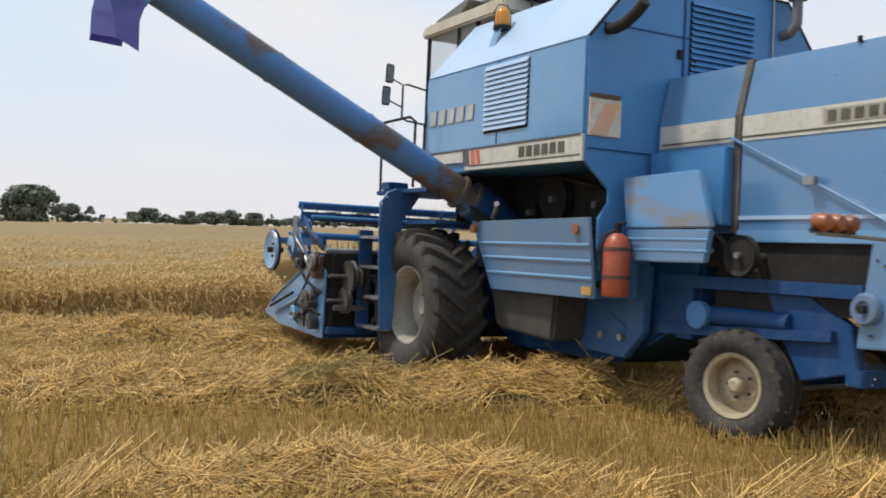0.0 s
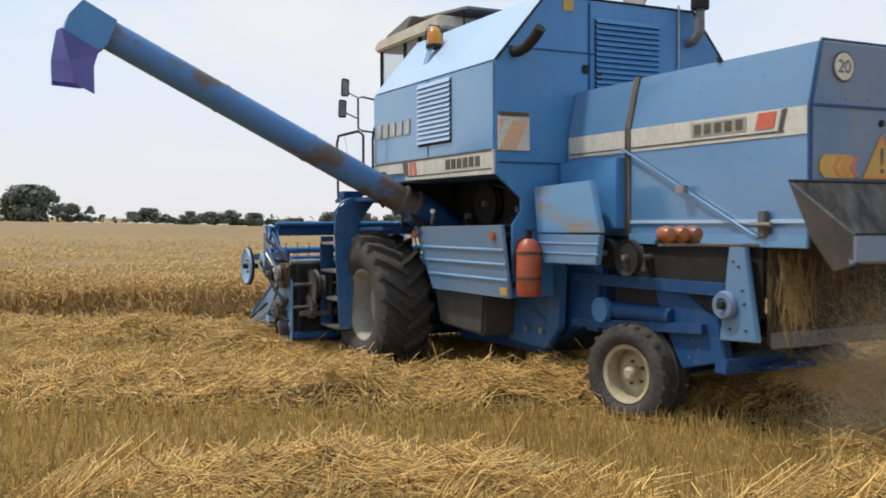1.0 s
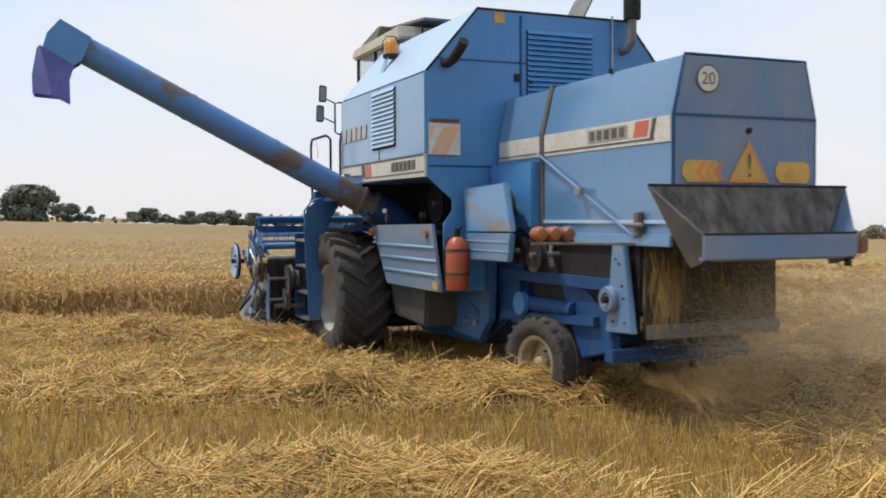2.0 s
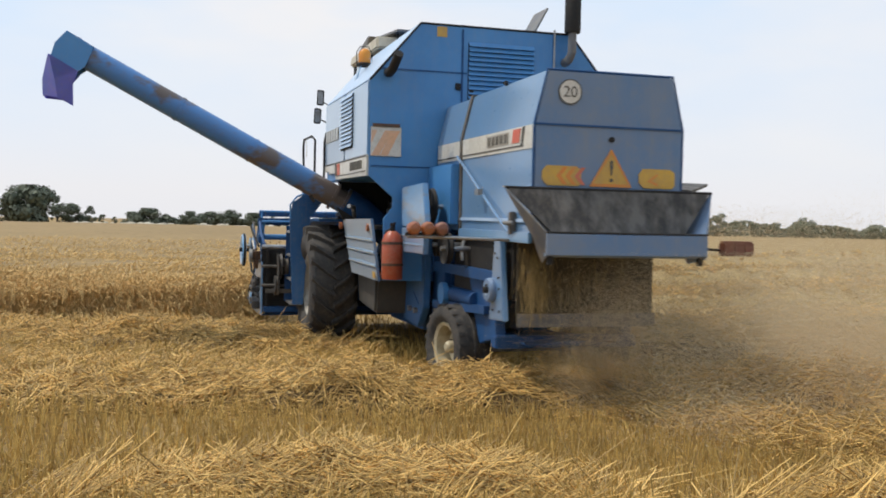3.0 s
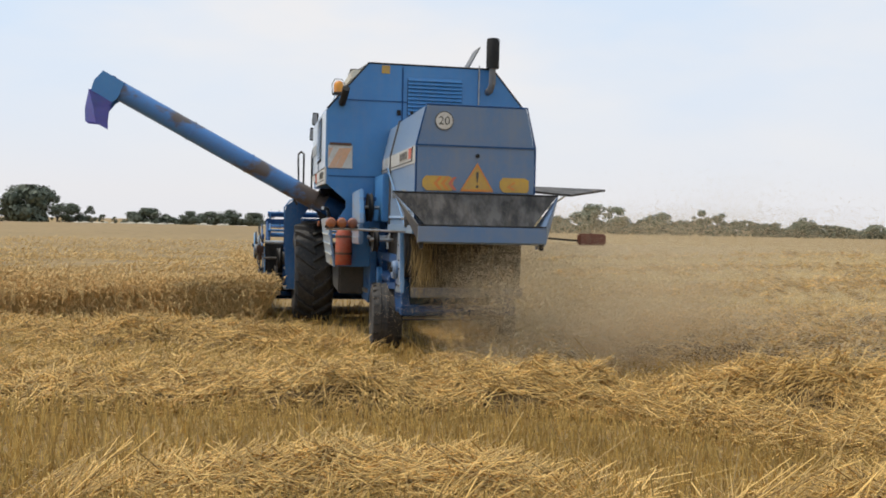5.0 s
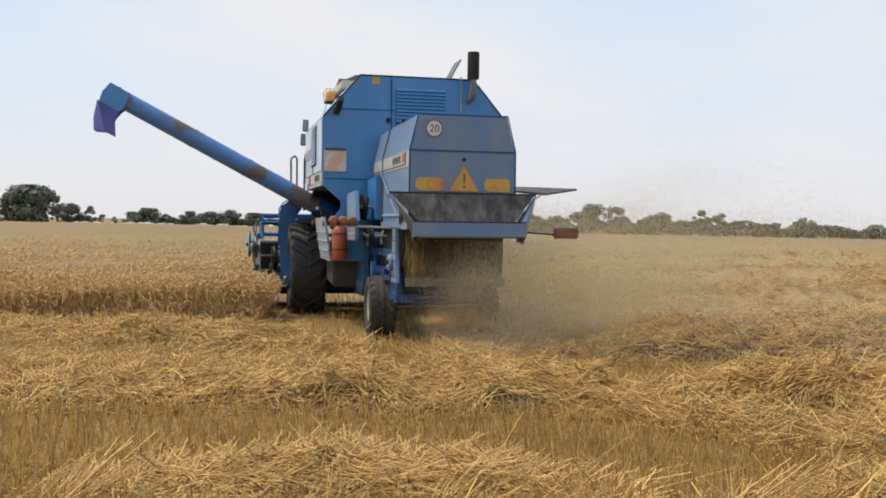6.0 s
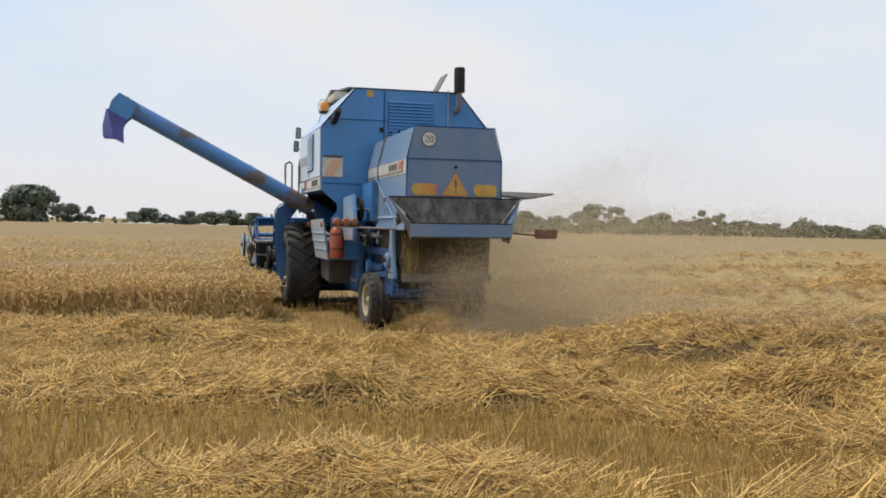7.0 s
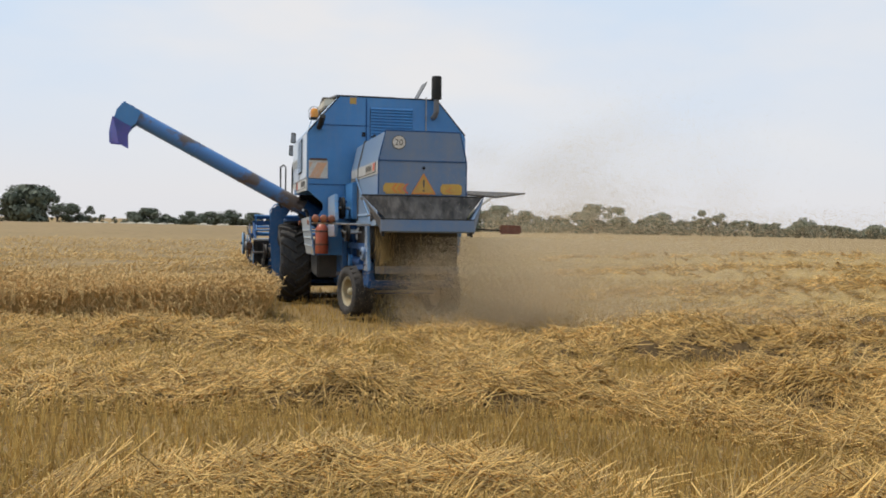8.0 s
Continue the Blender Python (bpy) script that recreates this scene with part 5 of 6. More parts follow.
    part("jack", tube(B(), [(-0.62, -4.6, 0.75), (-0.62, -4.6, 1.1)], 0.05, 10), "blue_pale", H)
    # tail lamps on arms
    part("lamp_arm", tube(B(), [(-0.74, -5.28, 1.545), (-1.30, -5.28, 1.56), (-1.68, -5.28, 1.565)], 0.014, 8), "steel", H, "bare steel lamp arm")
    part("lamp_arm", tube(B(), [(0.74, -5.28, 1.52), (1.42, -5.28, 1.48)], 0.012, 8), "dark", H)
    bar = part("tail_lamp_bar", box(B(), (-1.69, -5.29, 1.565), (-1.30, -5.24, 1.60), 0.008), "dark", H, "tail lamp bar with three round amber lamps")
    for k in range(3):
        part("lamp", lathe(B(), [(-5.24, 0.001), (-5.24, 0.055), (-5.30, 0.062), (-5.34, 0.045), (-5.35, 0.001)], (-1.62 + 0.125 * k, 0, 1.635), "y", 18), "lamp_red" if k == 2 else "orange", bar)
    box_lamp = part("tail_lamp", box(B(), (1.41, -5.32, 1.425), (1.77, -5.24, 1.57), 0.02), "lamp_red", H, "dusty dark red tail lamp box")
    for k in range(3):
        part("lens", box(B(), (1.43 + 0.11 * k, -5.328, 1.445), (1.52 + 0.11 * k, -5.318, 1.55), 0.006), "lamp_red", box_lamp)
    # raised side door on the far side
    part("raised_door", plate(B(), [(0.73, -3.0, 2.22), (0.73, -4.35, 2.12), (1.62, -4.38, 2.06), (2.56, -3.16, 2.19)], 0.03), "soot", H, "raised dusty brown-grey side door")
    part("door_strut", tube(B(), [(0.98, -4.38, 1.66), (1.55, -4.36, 2.06)], 0.014, 6), "cream", H)
    part("hand_hook", tube(B(), [(-0.72, -3.9, 1.5), (-0.76, -3.95, 1.42), (-0.76, -3.98, 1.3)], 0.02, 6), "steel", H, "bright drain hook")


build_rear()


def build_ladder():
    lad = part("ladder", prism(B(), [(-1.92, 0.45), (-1.77, 0.45), (-1.69, 1.68), (-1.42, 2.04), (-1.74, 2.04), (-1.93, 1.90), (-1.98, 1.70), (-1.96, 1.2)], "y", 0.29, 0.315, 0.006), "blue_mid", H, "blue boarding ladder with bare steel treads")
    part("ladder_side", prism(B(), [(-1.97, 0.45), (-1.80, 0.45), (-1.78, 1.56), (-1.95, 1.56)], "y", 0.84, 0.86, 0.006), "blue_deep", lad)
    for z in (0.46, 0.80, 1.14, 1.48):
        part("tread", box(B(), (-1.95, 0.31, z - 0.02), (-1.77, 0.85, z + 0.015), 0.008), "steel", lad, "bare steel ladder tread")
    part("platform", box(B(), (-1.72, -0.3, 1.98), (-0.88, 0.95, 2.03), 0.01), "blue_deep", H, "deep blue boarding platform")
    part("platform_bracket", box(B(), (-1.75, 0.55, 2.03), (-1.5, 0.75, 2.12), 0.01), "blue_deep", H)
    part("grab_loop", tube(B(), [(-1.96, 0.3, 1.66), (-1.97, 0.3, 1.86), (-1.88, 0.3, 1.98), (-1.78, 0.3, 2.02)], 0.014, 8), "blue", lad)
    part("handrail", tube(B(), [(-1.70, 0.88, 2.03), (-1.72, 0.86, 2.72), (-1.72, 0.80, 2.82), (-1.70, 0.2, 2.83), (-1.66, 0.14, 2.78), (-1.66, 0.14, 2.05)], 0.016, 8), "dark", H, "dark bent handrail")
    part("handrail", tube(B(), [(-1.52, 0.18, 2.06), (-1.52, 0.18, 2.75), (-1.50, 0.16, 2.88), (-1.46, 0.14, 2.92), (-1.44, 0.13, 2.6), (-1.46, 0.14, 2.35)], 0.016, 8), "dark", H)
    part("rail_wire", tube(B(), [(-1.72, 0.62, 2.82), (-1.72, 0.56, 2.74), (-1.72, 0.52, 2.62), (-1.72, 0.54, 2.56)], 0.005, 5), "white", H)
    both(lambda bm, s: prism(bm, [(0.62, 1.63), (0.1, 1.68), (-0.45, 1.68), (-0.45, 1.64), (0.1, 1.64), (0.62, 1.59)], "x", s * 1.25, s * 1.68), "mudguard", "blue_deep")


build_ladder()


# ---- wheels: built about their own centres, x along the axle ----
def make_lug(half):
    """One slanted tread bar from the tyre's middle to one shoulder."""
    bm = B()
    rows_ = []
    for u in (-0.05, 0.33, 0.66, 0.9, 1.0):
        x, a = half * 0.305 * u, -0.32 * max(u, 0) ** 1.1
        top, low = 0.845 - 0.035 * max(u, 0) ** 4, 0.775 - (0.11 if u > 0.95 else 0.035 * max(u, 0) ** 2)
        rows_.append([bm.verts.new((x, r_ * math.cos(a + d), r_ * math.sin(a + d))) for d, r_ in ((-0.045, low), (-0.033, top), (0.033, top), (0.045, low))])
    for a, b in zip(rows_, rows_[1:]):
        for k in range(4):
            bm.faces.new((a[k], a[(k + 1) % 4], b[(k + 1) % 4], b[k]))
    bm.faces.new(rows_[0]), bm.faces.new(rows_[-1][::-1])
    return mesh_of("tread_lug", bm, M["rubber"])


LUGS = [make_lug(-1), make_lug(1)]


def make_front_wheel(side):
    """A driven wheel with slanted lugs; side -1 is the left one, its dish outwards."""
    s = side
    wheel = part("front_wheel", lathe(B(), [(s * 0.20, 0.375), (s * 0.245, 0.405), (s * 0.25, 0.425), (s * 0.10, 0.43), (-s * 0.2, 0.43), (-s * 0.22, 0.40), (-s * 0.06, 0.355)], (0, 0, 0), "x", 48), "rim_grey", H, "large front wheel with dusty grey rim and lugged tyre")
    part("rim_disc", lathe(B(), [(s * 0.05, 0.02), (s * 0.05, 0.16), (s * 0.085, 0.20), (s * 0.10, 0.28), (s * 0.03, 0.37), (0, 0.37), (s * 0.06, 0.27), (s * 0.05, 0.20), (s * 0.02, 0.16), (s * 0.02, 0.02)], (-s * 0.08, 0, 0), "x", 40), "rim_grey", wheel)
    part("hub", lathe(B(), [(s * 0.05, 0.001), (s * 0.05, 0.11), (s * 0.14, 0.10), (s * 0.13, 0.07), (s * 0.13, 0.001)], (-s * 0.08, 0, 0), "x", 24), "rim_grey", wheel)
    for k in range(8):
        a = 2 * math.pi * k / 8
        part("nut", tube(B(), [(-s * 0.03, 0.145 * math.cos(a), 0.145 * math.sin(a)), (0.0, 0.145 * math.cos(a), 0.145 * math.sin(a))], 0.016, 6), "rust", wheel)
    bm = B()
    lathe(bm, [(s * 0.235, 0.42), (s * 0.29, 0.48), (s * 0.315, 0.60), (s * 0.30, 0.70), (s * 0.26, 0.76), (s * 0.13, 0.785), (-s * 0.13, 0.785), (-s * 0.26, 0.76), (-s * 0.32, 0.70), (-s * 0.335, 0.60), (-s * 0.30, 0.48), (-s * 0.22, 0.42)], (0, 0, 0), "x", 64)
    part("tyre", bm, "rubber", wheel, "dusty black tractor tyre")
    for k in range(40):
        lug = new("tread_lug", LUGS[k % 2])
        lug.parent, lug.rotation_euler = wheel, (2 * math.pi * k / 40, 0, 0)
    return wheel


def make_block():
    bm = B()
    prism(bm, [(-0.014, 0.37), (0.014, 0.37), (0.016, 0.409), (-0.016, 0.409)], "x", -0.168, -0.095)
    bmesh.ops.scale(bm, vec=(1.08, 1.08, 1.08), verts=bm.verts)
    return mesh_of("tread_block", bm, M["rubber"])


BLOCK = make_block()


def make_rear_wheel(side):
    s = side
    wheel = part("rear_wheel", lathe(B(), [(s * 0.135, 0.205), (s * 0.15, 0.235), (s * 0.13, 0.245), (-s * 0.12, 0.245), (-s * 0.12, 0.225), (s * 0.02, 0.20)], (0, 0, 0), "x", 40), "rim", H, "small steered rear wheel with cream rim")
    part("rim_disc", lathe(B(), [(s * 0.02, 0.02), (s * 0.02, 0.08), (s * 0.035, 0.13), (-s * 0.01, 0.215), (-s * 0.04, 0.215), (s * 0.01, 0.13), (0, 0.02)], (0, 0, 0), "x", 36), "rim", wheel)
    part("hub", lathe(B(), [(s * 0.02, 0.001), (s * 0.02, 0.06), (s * 0.11, 0.055), (s * 0.13, 0.035), (s * 0.13, 0.001)], (0, 0, 0), "x", 20), "rim", wheel)
    for k in range(5):
        a = 2 * math.pi * k / 5
        part("nut", tube(B(), [(s * 0.025, 0.095 * math.cos(a), 0.095 * math.sin(a)), (s * 0.05, 0.095 * math.cos(a), 0.095 * math.sin(a))], 0.012, 6), "rust", wheel)
    bm = B()
    lathe(bm, [(s * 0.135, 0.235), (s * 0.175, 0.28), (s * 0.185, 0.33), (s * 0.165, 0.385), (s * 0.12, 0.405), (s * 0.075, 0.41), (s * 0.07, 0.40), (s * 0.02, 0.403), (s * 0.015, 0.412), (-s * 0.015, 0.412), (-s * 0.02, 0.403), (-s * 0.07, 0.40), (-s * 0.075, 0.41), (-s * 0.12, 0.405), (-s * 0.165, 0.385), (-s * 0.185, 0.33), (-s * 0.17, 0.28), (-s * 0.13, 0.235)], (0, 0, 0), "x", 56)
    part("tyre", bm, "rubber", wheel, "dusty ribbed rear tyre")
    for piece in (wheel, *wheel.children):
        piece.data.transform(Matrix.Scale(1.08, 4))
    for k in range(44):
        block = new("tread_block", BLOCK)
        block.parent, block.rotation_euler = wheel, (2 * math.pi * k / 44, 0, 0 if k % 2 else math.pi)
    return wheel


FRONT = [(make_front_wheel(s), (s * 1.50, 0.0, 0.755)) for s in (-1, 1)]
REAR = [(make_rear_wheel(s), (s * 0.76, -3.90, 0.405)) for s in (-1, 1)]


# ---- the cutting header ----
header = tagged(new("cutting_header"), "wide blue cutting header with tined reel, mounted ahead of the harvester", "harvester header")
X0, X1 = -2.28, 1.95


def hpart(name, bm, mat, label=""):
    return part(name, bm, mat, header, label)


def build_header():
    hpart("back_wall", prism(B(), [(1.02, 0.26), (1.06, 0.26), (1.10, 1.20), (1.04, 1.20)], "x", X0, X1), "dark", "dark oily back wall of the header")
    hpart("top_tube", tube(B(), [(X0, 1.07, 1.235), (X1, 1.07, 1.235)], 0.038, 12), "steel", "bright worn top tube")
    hpart("floor_pan", prism(B(), [(1.04, 0.22), (2.45, 0.20), (2.45, 0.235), (1.06, 0.26)], "x", X0, X1), "blue_deep")
    hpart("knife_bar", box(B(), (X0, 2.45, 0.19), (X1, 2.53, 0.225)), "steel", "bare steel knife bar")
    for k in range(28):
        x = X0 + 0.08 + k * 0.152
        hpart("knife_finger", prism(B(), [(x - 0.02, 2.52), (x + 0.02, 2.52), (x + 0.004, 2.64), (x - 0.004, 2.64)], "z", 0.195, 0.22), "steel")
    bm = tube(B(), [(X0 + 0.03, 1.45, 0.62), (X1 - 0.03, 1.45, 0.62)], 0.15, 18)
    for k in range(90):  # the screw's flights
        f0, f1 = k / 90, (k + 1) / 90
        x0, x1 = X0 + 0.03 + (X1 - X0 - 0.06) * f0, X0 + 0.03 + (X1 - X0 - 0.06) * f1
        a0, a1 = f0 * 50, f1 * 50
        plate(bm, [(x, 1.45 + r * math.cos(a), 0.62 + r * math.sin(a)) for x, a, r in ((x0, a0, 0.15), (x0, a0, 0.27), (x1, a1, 0.27), (x1, a1, 0.15))], 0.008)
    hpart("cross_auger", bm, "blue_deep", "deep blue cross auger with screw flights")
    for x in (X0, X1):
        s = -1 if x < 0 else 1
        end = hpart("end_plate", prism(B(), [(2.72, 0.45), (2.40, 0.20), (1.00, 0.22), (1.00, 1.0), (1.22, 1.12), (1.45, 1.06)], "x", x - 0.012, x + 0.012, 0.006), "blue_pale", "dented pale blue end plate of the header")
        part("end_rim", tube(B(), [(x + s * 0.015, 2.74, 0.46), (x + s * 0.015, 1.45, 1.08), (x + s * 0.015, 1.2, 1.14)], 0.016, 8), "blue", end)
        part("divider", plate(B(), [(x, 2.40, 0.20), (x, 2.74, 0.46), (x - s * 0.05, 3.15, 0.26)], 0.03), "blue_pale", end)
        part("end_stay", tube(B(), [(x + s * 0.03, 2.5, 0.36), (x + s * 0.05, 1.7, 0.62), (x + s * 0.05, 1.25, 0.60)], 0.018, 8), "blue_pale", end)
        arm = hpart("reel_arm", plate(B(), [(x + s * 0.03, 1.05, 1.30), (x + s * 0.03, 1.05, 1.38), (x + s * 0.03, 2.5, 1.30), (x + s * 0.03, 2.5, 1.22)], 0.04), "blue_deep", "deep blue reel arm")
        part("arm_ram", tube(B(), [(x + s * 0.06, 1.25, 0.95), (x + s * 0.06, 1.85, 1.30)], 0.025, 8), "steel", arm)
    for z, y, t in ((1.61, 1.95, 0.05),):
        hpart("reel_beam", box(B(), (X0 + 0.02, y - 0.03, z - t), (X1 - 0.02, y + 0.03, z + t), 0.01), "blue_deep", "deep blue beam over the reel")
    for x in (X0 + 0.05, X1 - 0.05):
        hpart("beam_post", tube(B(), [(x, 1.15, 1.25), (x, 1.70, 1.42), (x, 1.95, 1.61)], 0.025, 8), "blue_deep")
        hpart("beam_brace", tube(B(), [(x, 2.4, 1.26), (x, 1.95, 1.61)], 0.02, 8), "blue")
        hpart("beam_bracket", prism(B(), [(1.86, 1.02), (2.02, 1.02), (2.06, 1.60), (1.90, 1.60)], "x", x - 0.10, x - 0.08, 0.004), "grey", "dull grey bracket carrying the reel beam")
        hpart("beam_strut", tube(B(), [(x - 0.09, 1.45, 1.06), (x - 0.09, 2.02, 1.56)], 0.018, 8), "blue_mid")
    # drives at the left end
    for y, z, r, mat in ((1.42, 0.62, 0.12, "soot"), (1.15, 1.02, 0.12, "rust"), (1.75, 0.42, 0.10, "blue_pale"), (1.62, 1.08, 0.11, "dark"), (1.95, 1.22, 0.13, "blue_pale")):
        wheel = hpart("drive_pulley", lathe(B(), [(X0 - 0.06, 0.02), (X0 - 0.06, r * 0.82), (X0 - 0.05, r), (X0 - 0.075, r * 0.9), (X0 - 0.10, r), (X0 - 0.11, r * 0.8), (X0 - 0.10, 0.02)], (0, y, z), "x", 26), mat, "greasy drive pulley at the header's end")
        part("pulley_bolt", tube(B(), [(X0 - 0.0, y, z), (X0 - 0.14, y, z)], 0.025, 8), "steel", wheel)
    for a, b in (((1.42, 0.81), (1.15, 1.17)), ((1.60, 0.60), (1.29, 0.98)), ((1.62, 1.19), (1.95, 1.35)), ((1.66, 0.98), (2.0, 1.10)), ((1.75, 0.52), (1.42, 0.81))):
        hpart("drive_belt", tube(B(), [(X0 - 0.08, *a), (X0 - 0.08, *b)], 0.013, 6), "rubber")
    for pts in ([(X0 - 0.05, 1.02, 1.25), (X0 - 0.10, 1.35, 1.42), (X0 - 0.10, 1.75, 1.52)], [(X0 - 0.06, 1.0, 0.75), (X0 - 0.12, 1.3, 0.86), (X0 - 0.1, 2.1, 1.25)],
                [(X0 - 0.05, 1.0, 0.5), (X0 - 0.1, 1.15, 0.55), (X0 - 0.1, 1.3, 0.52), (X0 - 0.06, 1.55, 0.40)], [(X0 - 0.07, 2.62, 0.40), (X0 - 0.07, 1.85, 0.66)]):
        hpart("linkage_rod", tube(B(), pts, 0.017, 8), "dark", "dark linkage rod")
    for k in range(9):
        g = np.random.default_rng(400 + k)
        y, z = g.uniform(1.1, 1.7), g.uniform(0.33, 0.75)
        hpart("fitting", box(B(), (X0 - 0.07 - g.uniform(0, 0.06), y - g.uniform(0.03, 0.07), z - g.uniform(0.02, 0.05)), (X0 - 0.013, y + g.uniform(0.02, 0.06), z + g.uniform(0.02, 0.06)), 0.008), ("soot", "grey", "soot")[k % 3], "small greasy fitting")
        y2, z2 = y + g.uniform(-0.4, 0.4), z + g.uniform(-0.25, 0.25)
        if k % 2:
            hpart("hose", tube(B(), [(X0 - 0.05, y, z), (X0 - 0.11, (y + y2) / 2, (z + z2) / 2 + 0.06), (X0 - 0.05, y2, max(0.3, z2))], 0.010, 6), "dark")
    hpart("gear_case", box(B(), (X0 - 0.14, 1.00, 1.00), (X0 - 0.02, 1.22, 1.22), 0.05), "rust", "rusty gear case")
    hpart("gear_flange", lathe(B(), [(X0 - 0.18, 0.02), (X0 - 0.18, 0.09), (X0 - 0.14, 0.10), (X0 - 0.14, 0.02)], (0, 1.1, 1.1), "x", 20), "grey", "grey flange on the gear case")
    hpart("drive_frame", box(B(), (X0 + 0.02, 0.90, 0.28), (X1 - 0.02, 1.0, 0.36), 0.01), "blue_deep", "deep blue lower beam of the header")
    hpart("drive_frame", box(B(), (X0 + 0.04, 0.80, 0.57), (X0 + 0.46, 0.86, 0.63), 0.01), "soot", "sooty cross bar behind the header")
    hpart("drive_frame", box(B(), (X0 + 0.40, 0.80, 0.63), (X0 + 0.46, 0.86, 1.16), 0.01), "soot")
    hpart("drive_shaft", tube(B(), [(X0 - 0.02, 0.88, 0.96), (X0 + 0.62, 0.88, 0.96)], 0.022, 8), "soot", "sooty drive shaft")
    hpart("drive_shaft", tube(B(), [(X0 - 0.02, 0.88, 0.68), (X0 + 0.40, 0.88, 0.68)], 0.02, 8), "soot")
    for x in (X0 + 0.06, X0 + 0.78):
        hpart("rear_post", box(B(), (x, 0.95, 0.3), (x + 0.05, 1.03, 1.2), 0.01), "dark", "dark upright behind the header")
    for x, z, r in ((X0 + 0.24, 0.96, 0.19), (X0 + 0.33, 0.96, 0.13), (X0 + 0.20, 0.68, 0.15)):
        hpart("counter_pulley", lathe(B(), [(x - 0.025, 0.02), (x - 0.025, r * 0.8), (x - 0.03, r), (x, r * 0.9), (x + 0.03, r), (x + 0.025, r * 0.8), (x + 0.025, 0.02)], (0, 0.88, z), "x", 28), "soot", "worn sooty pulley behind the header")
    hpart("counter_belt", tube(B(), [(X0 + 0.20, 0.74, 0.70), (X0 + 0.23, 0.71, 0.96)], 0.012, 6), "rubber")
    hpart("feeder_house", prism(B(), [(1.02, 0.40), (1.02, 1.10), (0.2, 1.55), (-0.3, 1.5), (-0.3, 0.85)], "x", -0.62, 0.62, 0.02), "blue", "blue feeder house to the threshing body")
    for s in (-1, 1):
        hpart("lift_ram", tube(B(), [(s * 0.45, -0.1, 0.62), (s * 0.45, 0.95, 0.42)], 0.04, 10), "dark")


build_header()

# the reel turns about its own shaft: x along it
reel = part("reel", tube(B(), [(X0 + 0.04, 0, 0), (X1 - 0.04, 0, 0)], 0.045, 12), "blue", header, "turning reel with blue bats and spring tines")
REEL_AT = (0.0, 2.05, 1.36)


def build_reel():
    for x in (X0 + 0.10, -0.16, X1 - 0.10):
        for k in range(5):
            a = 2 * math.pi * k / 5
            part("spoke", tube(B(), [(x, 0, 0), (x, 0.42 * math.cos(a), 0.42 * math.sin(a))], 0.018, 6), "blue", reel)
            b = a + 2 * math.pi / 5
            part("spider_brace", tube(B(), [(x, 0.30 * math.cos(a), 0.30 * math.sin(a)), (x, 0.30 * math.cos(b), 0.30 * math.sin(b))], 0.012, 6), "blue", reel)
    for k in range(5):
        a = 2 * math.pi * k / 5
        c, s = math.cos(a), math.sin(a)
        slat = part("reel_bat", tube(B(), [(X0 + 0.06, 0.42 * c, 0.42 * s), (X1 - 0.06, 0.42 * c, 0.42 * s)], 0.022, 8), "blue", reel, "blue reel bat with hanging tines")
        part("bat_strip", plate(B(), [(X0 + 0.06, 0.41 * c, 0.41 * s), (X1 - 0.06, 0.41 * c, 0.41 * s), (X1 - 0.06, 0.34 * c, 0.34 * s), (X0 + 0.06, 0.34 * c, 0.34 * s)], 0.014), "blue_deep", slat)
        bm = B()
        for i in range(26):
            x = X0 + 0.12 + i * 0.158
            tube(bm, [(x, 0.42 * c, 0.42 * s), (x, 0.46 * c + 0.05 * s, 0.46 * s - 0.05 * c), (x, 0.42 * c + 0.2 * s, 0.42 * s - 0.2 * c)], 0.005, 4)
        part("tines", bm, "dark", slat)
    disc = part("reel_pulley", lathe(B(), [(X0 - 0.16, 0.02), (X0 - 0.16, 0.17), (X0 - 0.19, 0.235), (X0 - 0.165, 0.255), (X0 - 0.13, 0.255), (X0 - 0.12, 0.20), (X0 - 0.12, 0.02)], (0, 0, 0), "x", 36), "blue_pale", header, "large pale blue variator disc at the reel's end")
    part("disc_hub", tube(B(), [(X0 - 0.02, 0, 0), (X0 - 0.22, 0, 0)], 0.035, 10), "dark", disc)
    part("disc_groove", lathe(B(), [(X0 - 0.168, 0.245), (X0 - 0.168, 0.262), (X0 - 0.135, 0.262), (X0 - 0.135, 0.245)], (0, 0, 0), "x", 36), "dark", disc)
    for k in range(3):
        a = 2.1 * k
        part("disc_bolt", tube(B(), [(X0 - 0.16, 0.09 * math.cos(a), 0.09 * math.sin(a)), (X0 - 0.185, 0.09 * math.cos(a), 0.09 * math.sin(a))], 0.012, 6), "dark", disc)
    return disc


DISC = build_reel()
DISC_AT = (0.0, 2.44, 1.14)


# ---- straw leaving the machine, and its dust ----
def make_clump():
    r = np.random.default_rng(61)
    n = 380
    q, b = 0.48 * np.sqrt(r.uniform(0, 1, n)), r.uniform(0, 6.28, n)
    p = np.stack([q * np.cos(b), q * np.sin(b), r.uniform(0, 1, n) * 0.19 * (1 - (q / 0.50) ** 2) + 0.01], -1)
    t = r.uniform(0, 6.28, n)
    ways = np.stack([np.cos(t), np.sin(t), r.normal(0, 0.25, n)], -1)
    ln = r.uniform(0.15, 0.40, n)
    base = p - ways * ln[:, None] / 2
    base[:, 2] = np.maximum(base[:, 2], 0)
    v_, f_ = stalks(base, ways, ln, np.full(n, 0.0042), r.normal(0, 0.03, (n, 3)))
    me = array_mesh("straw_clump", v_, f_, [M["straw"]])
    return tagged(new("straw_clump", me), "loose clump of golden straw dropped behind the harvester", "straw clump", "clumps of dropped straw")


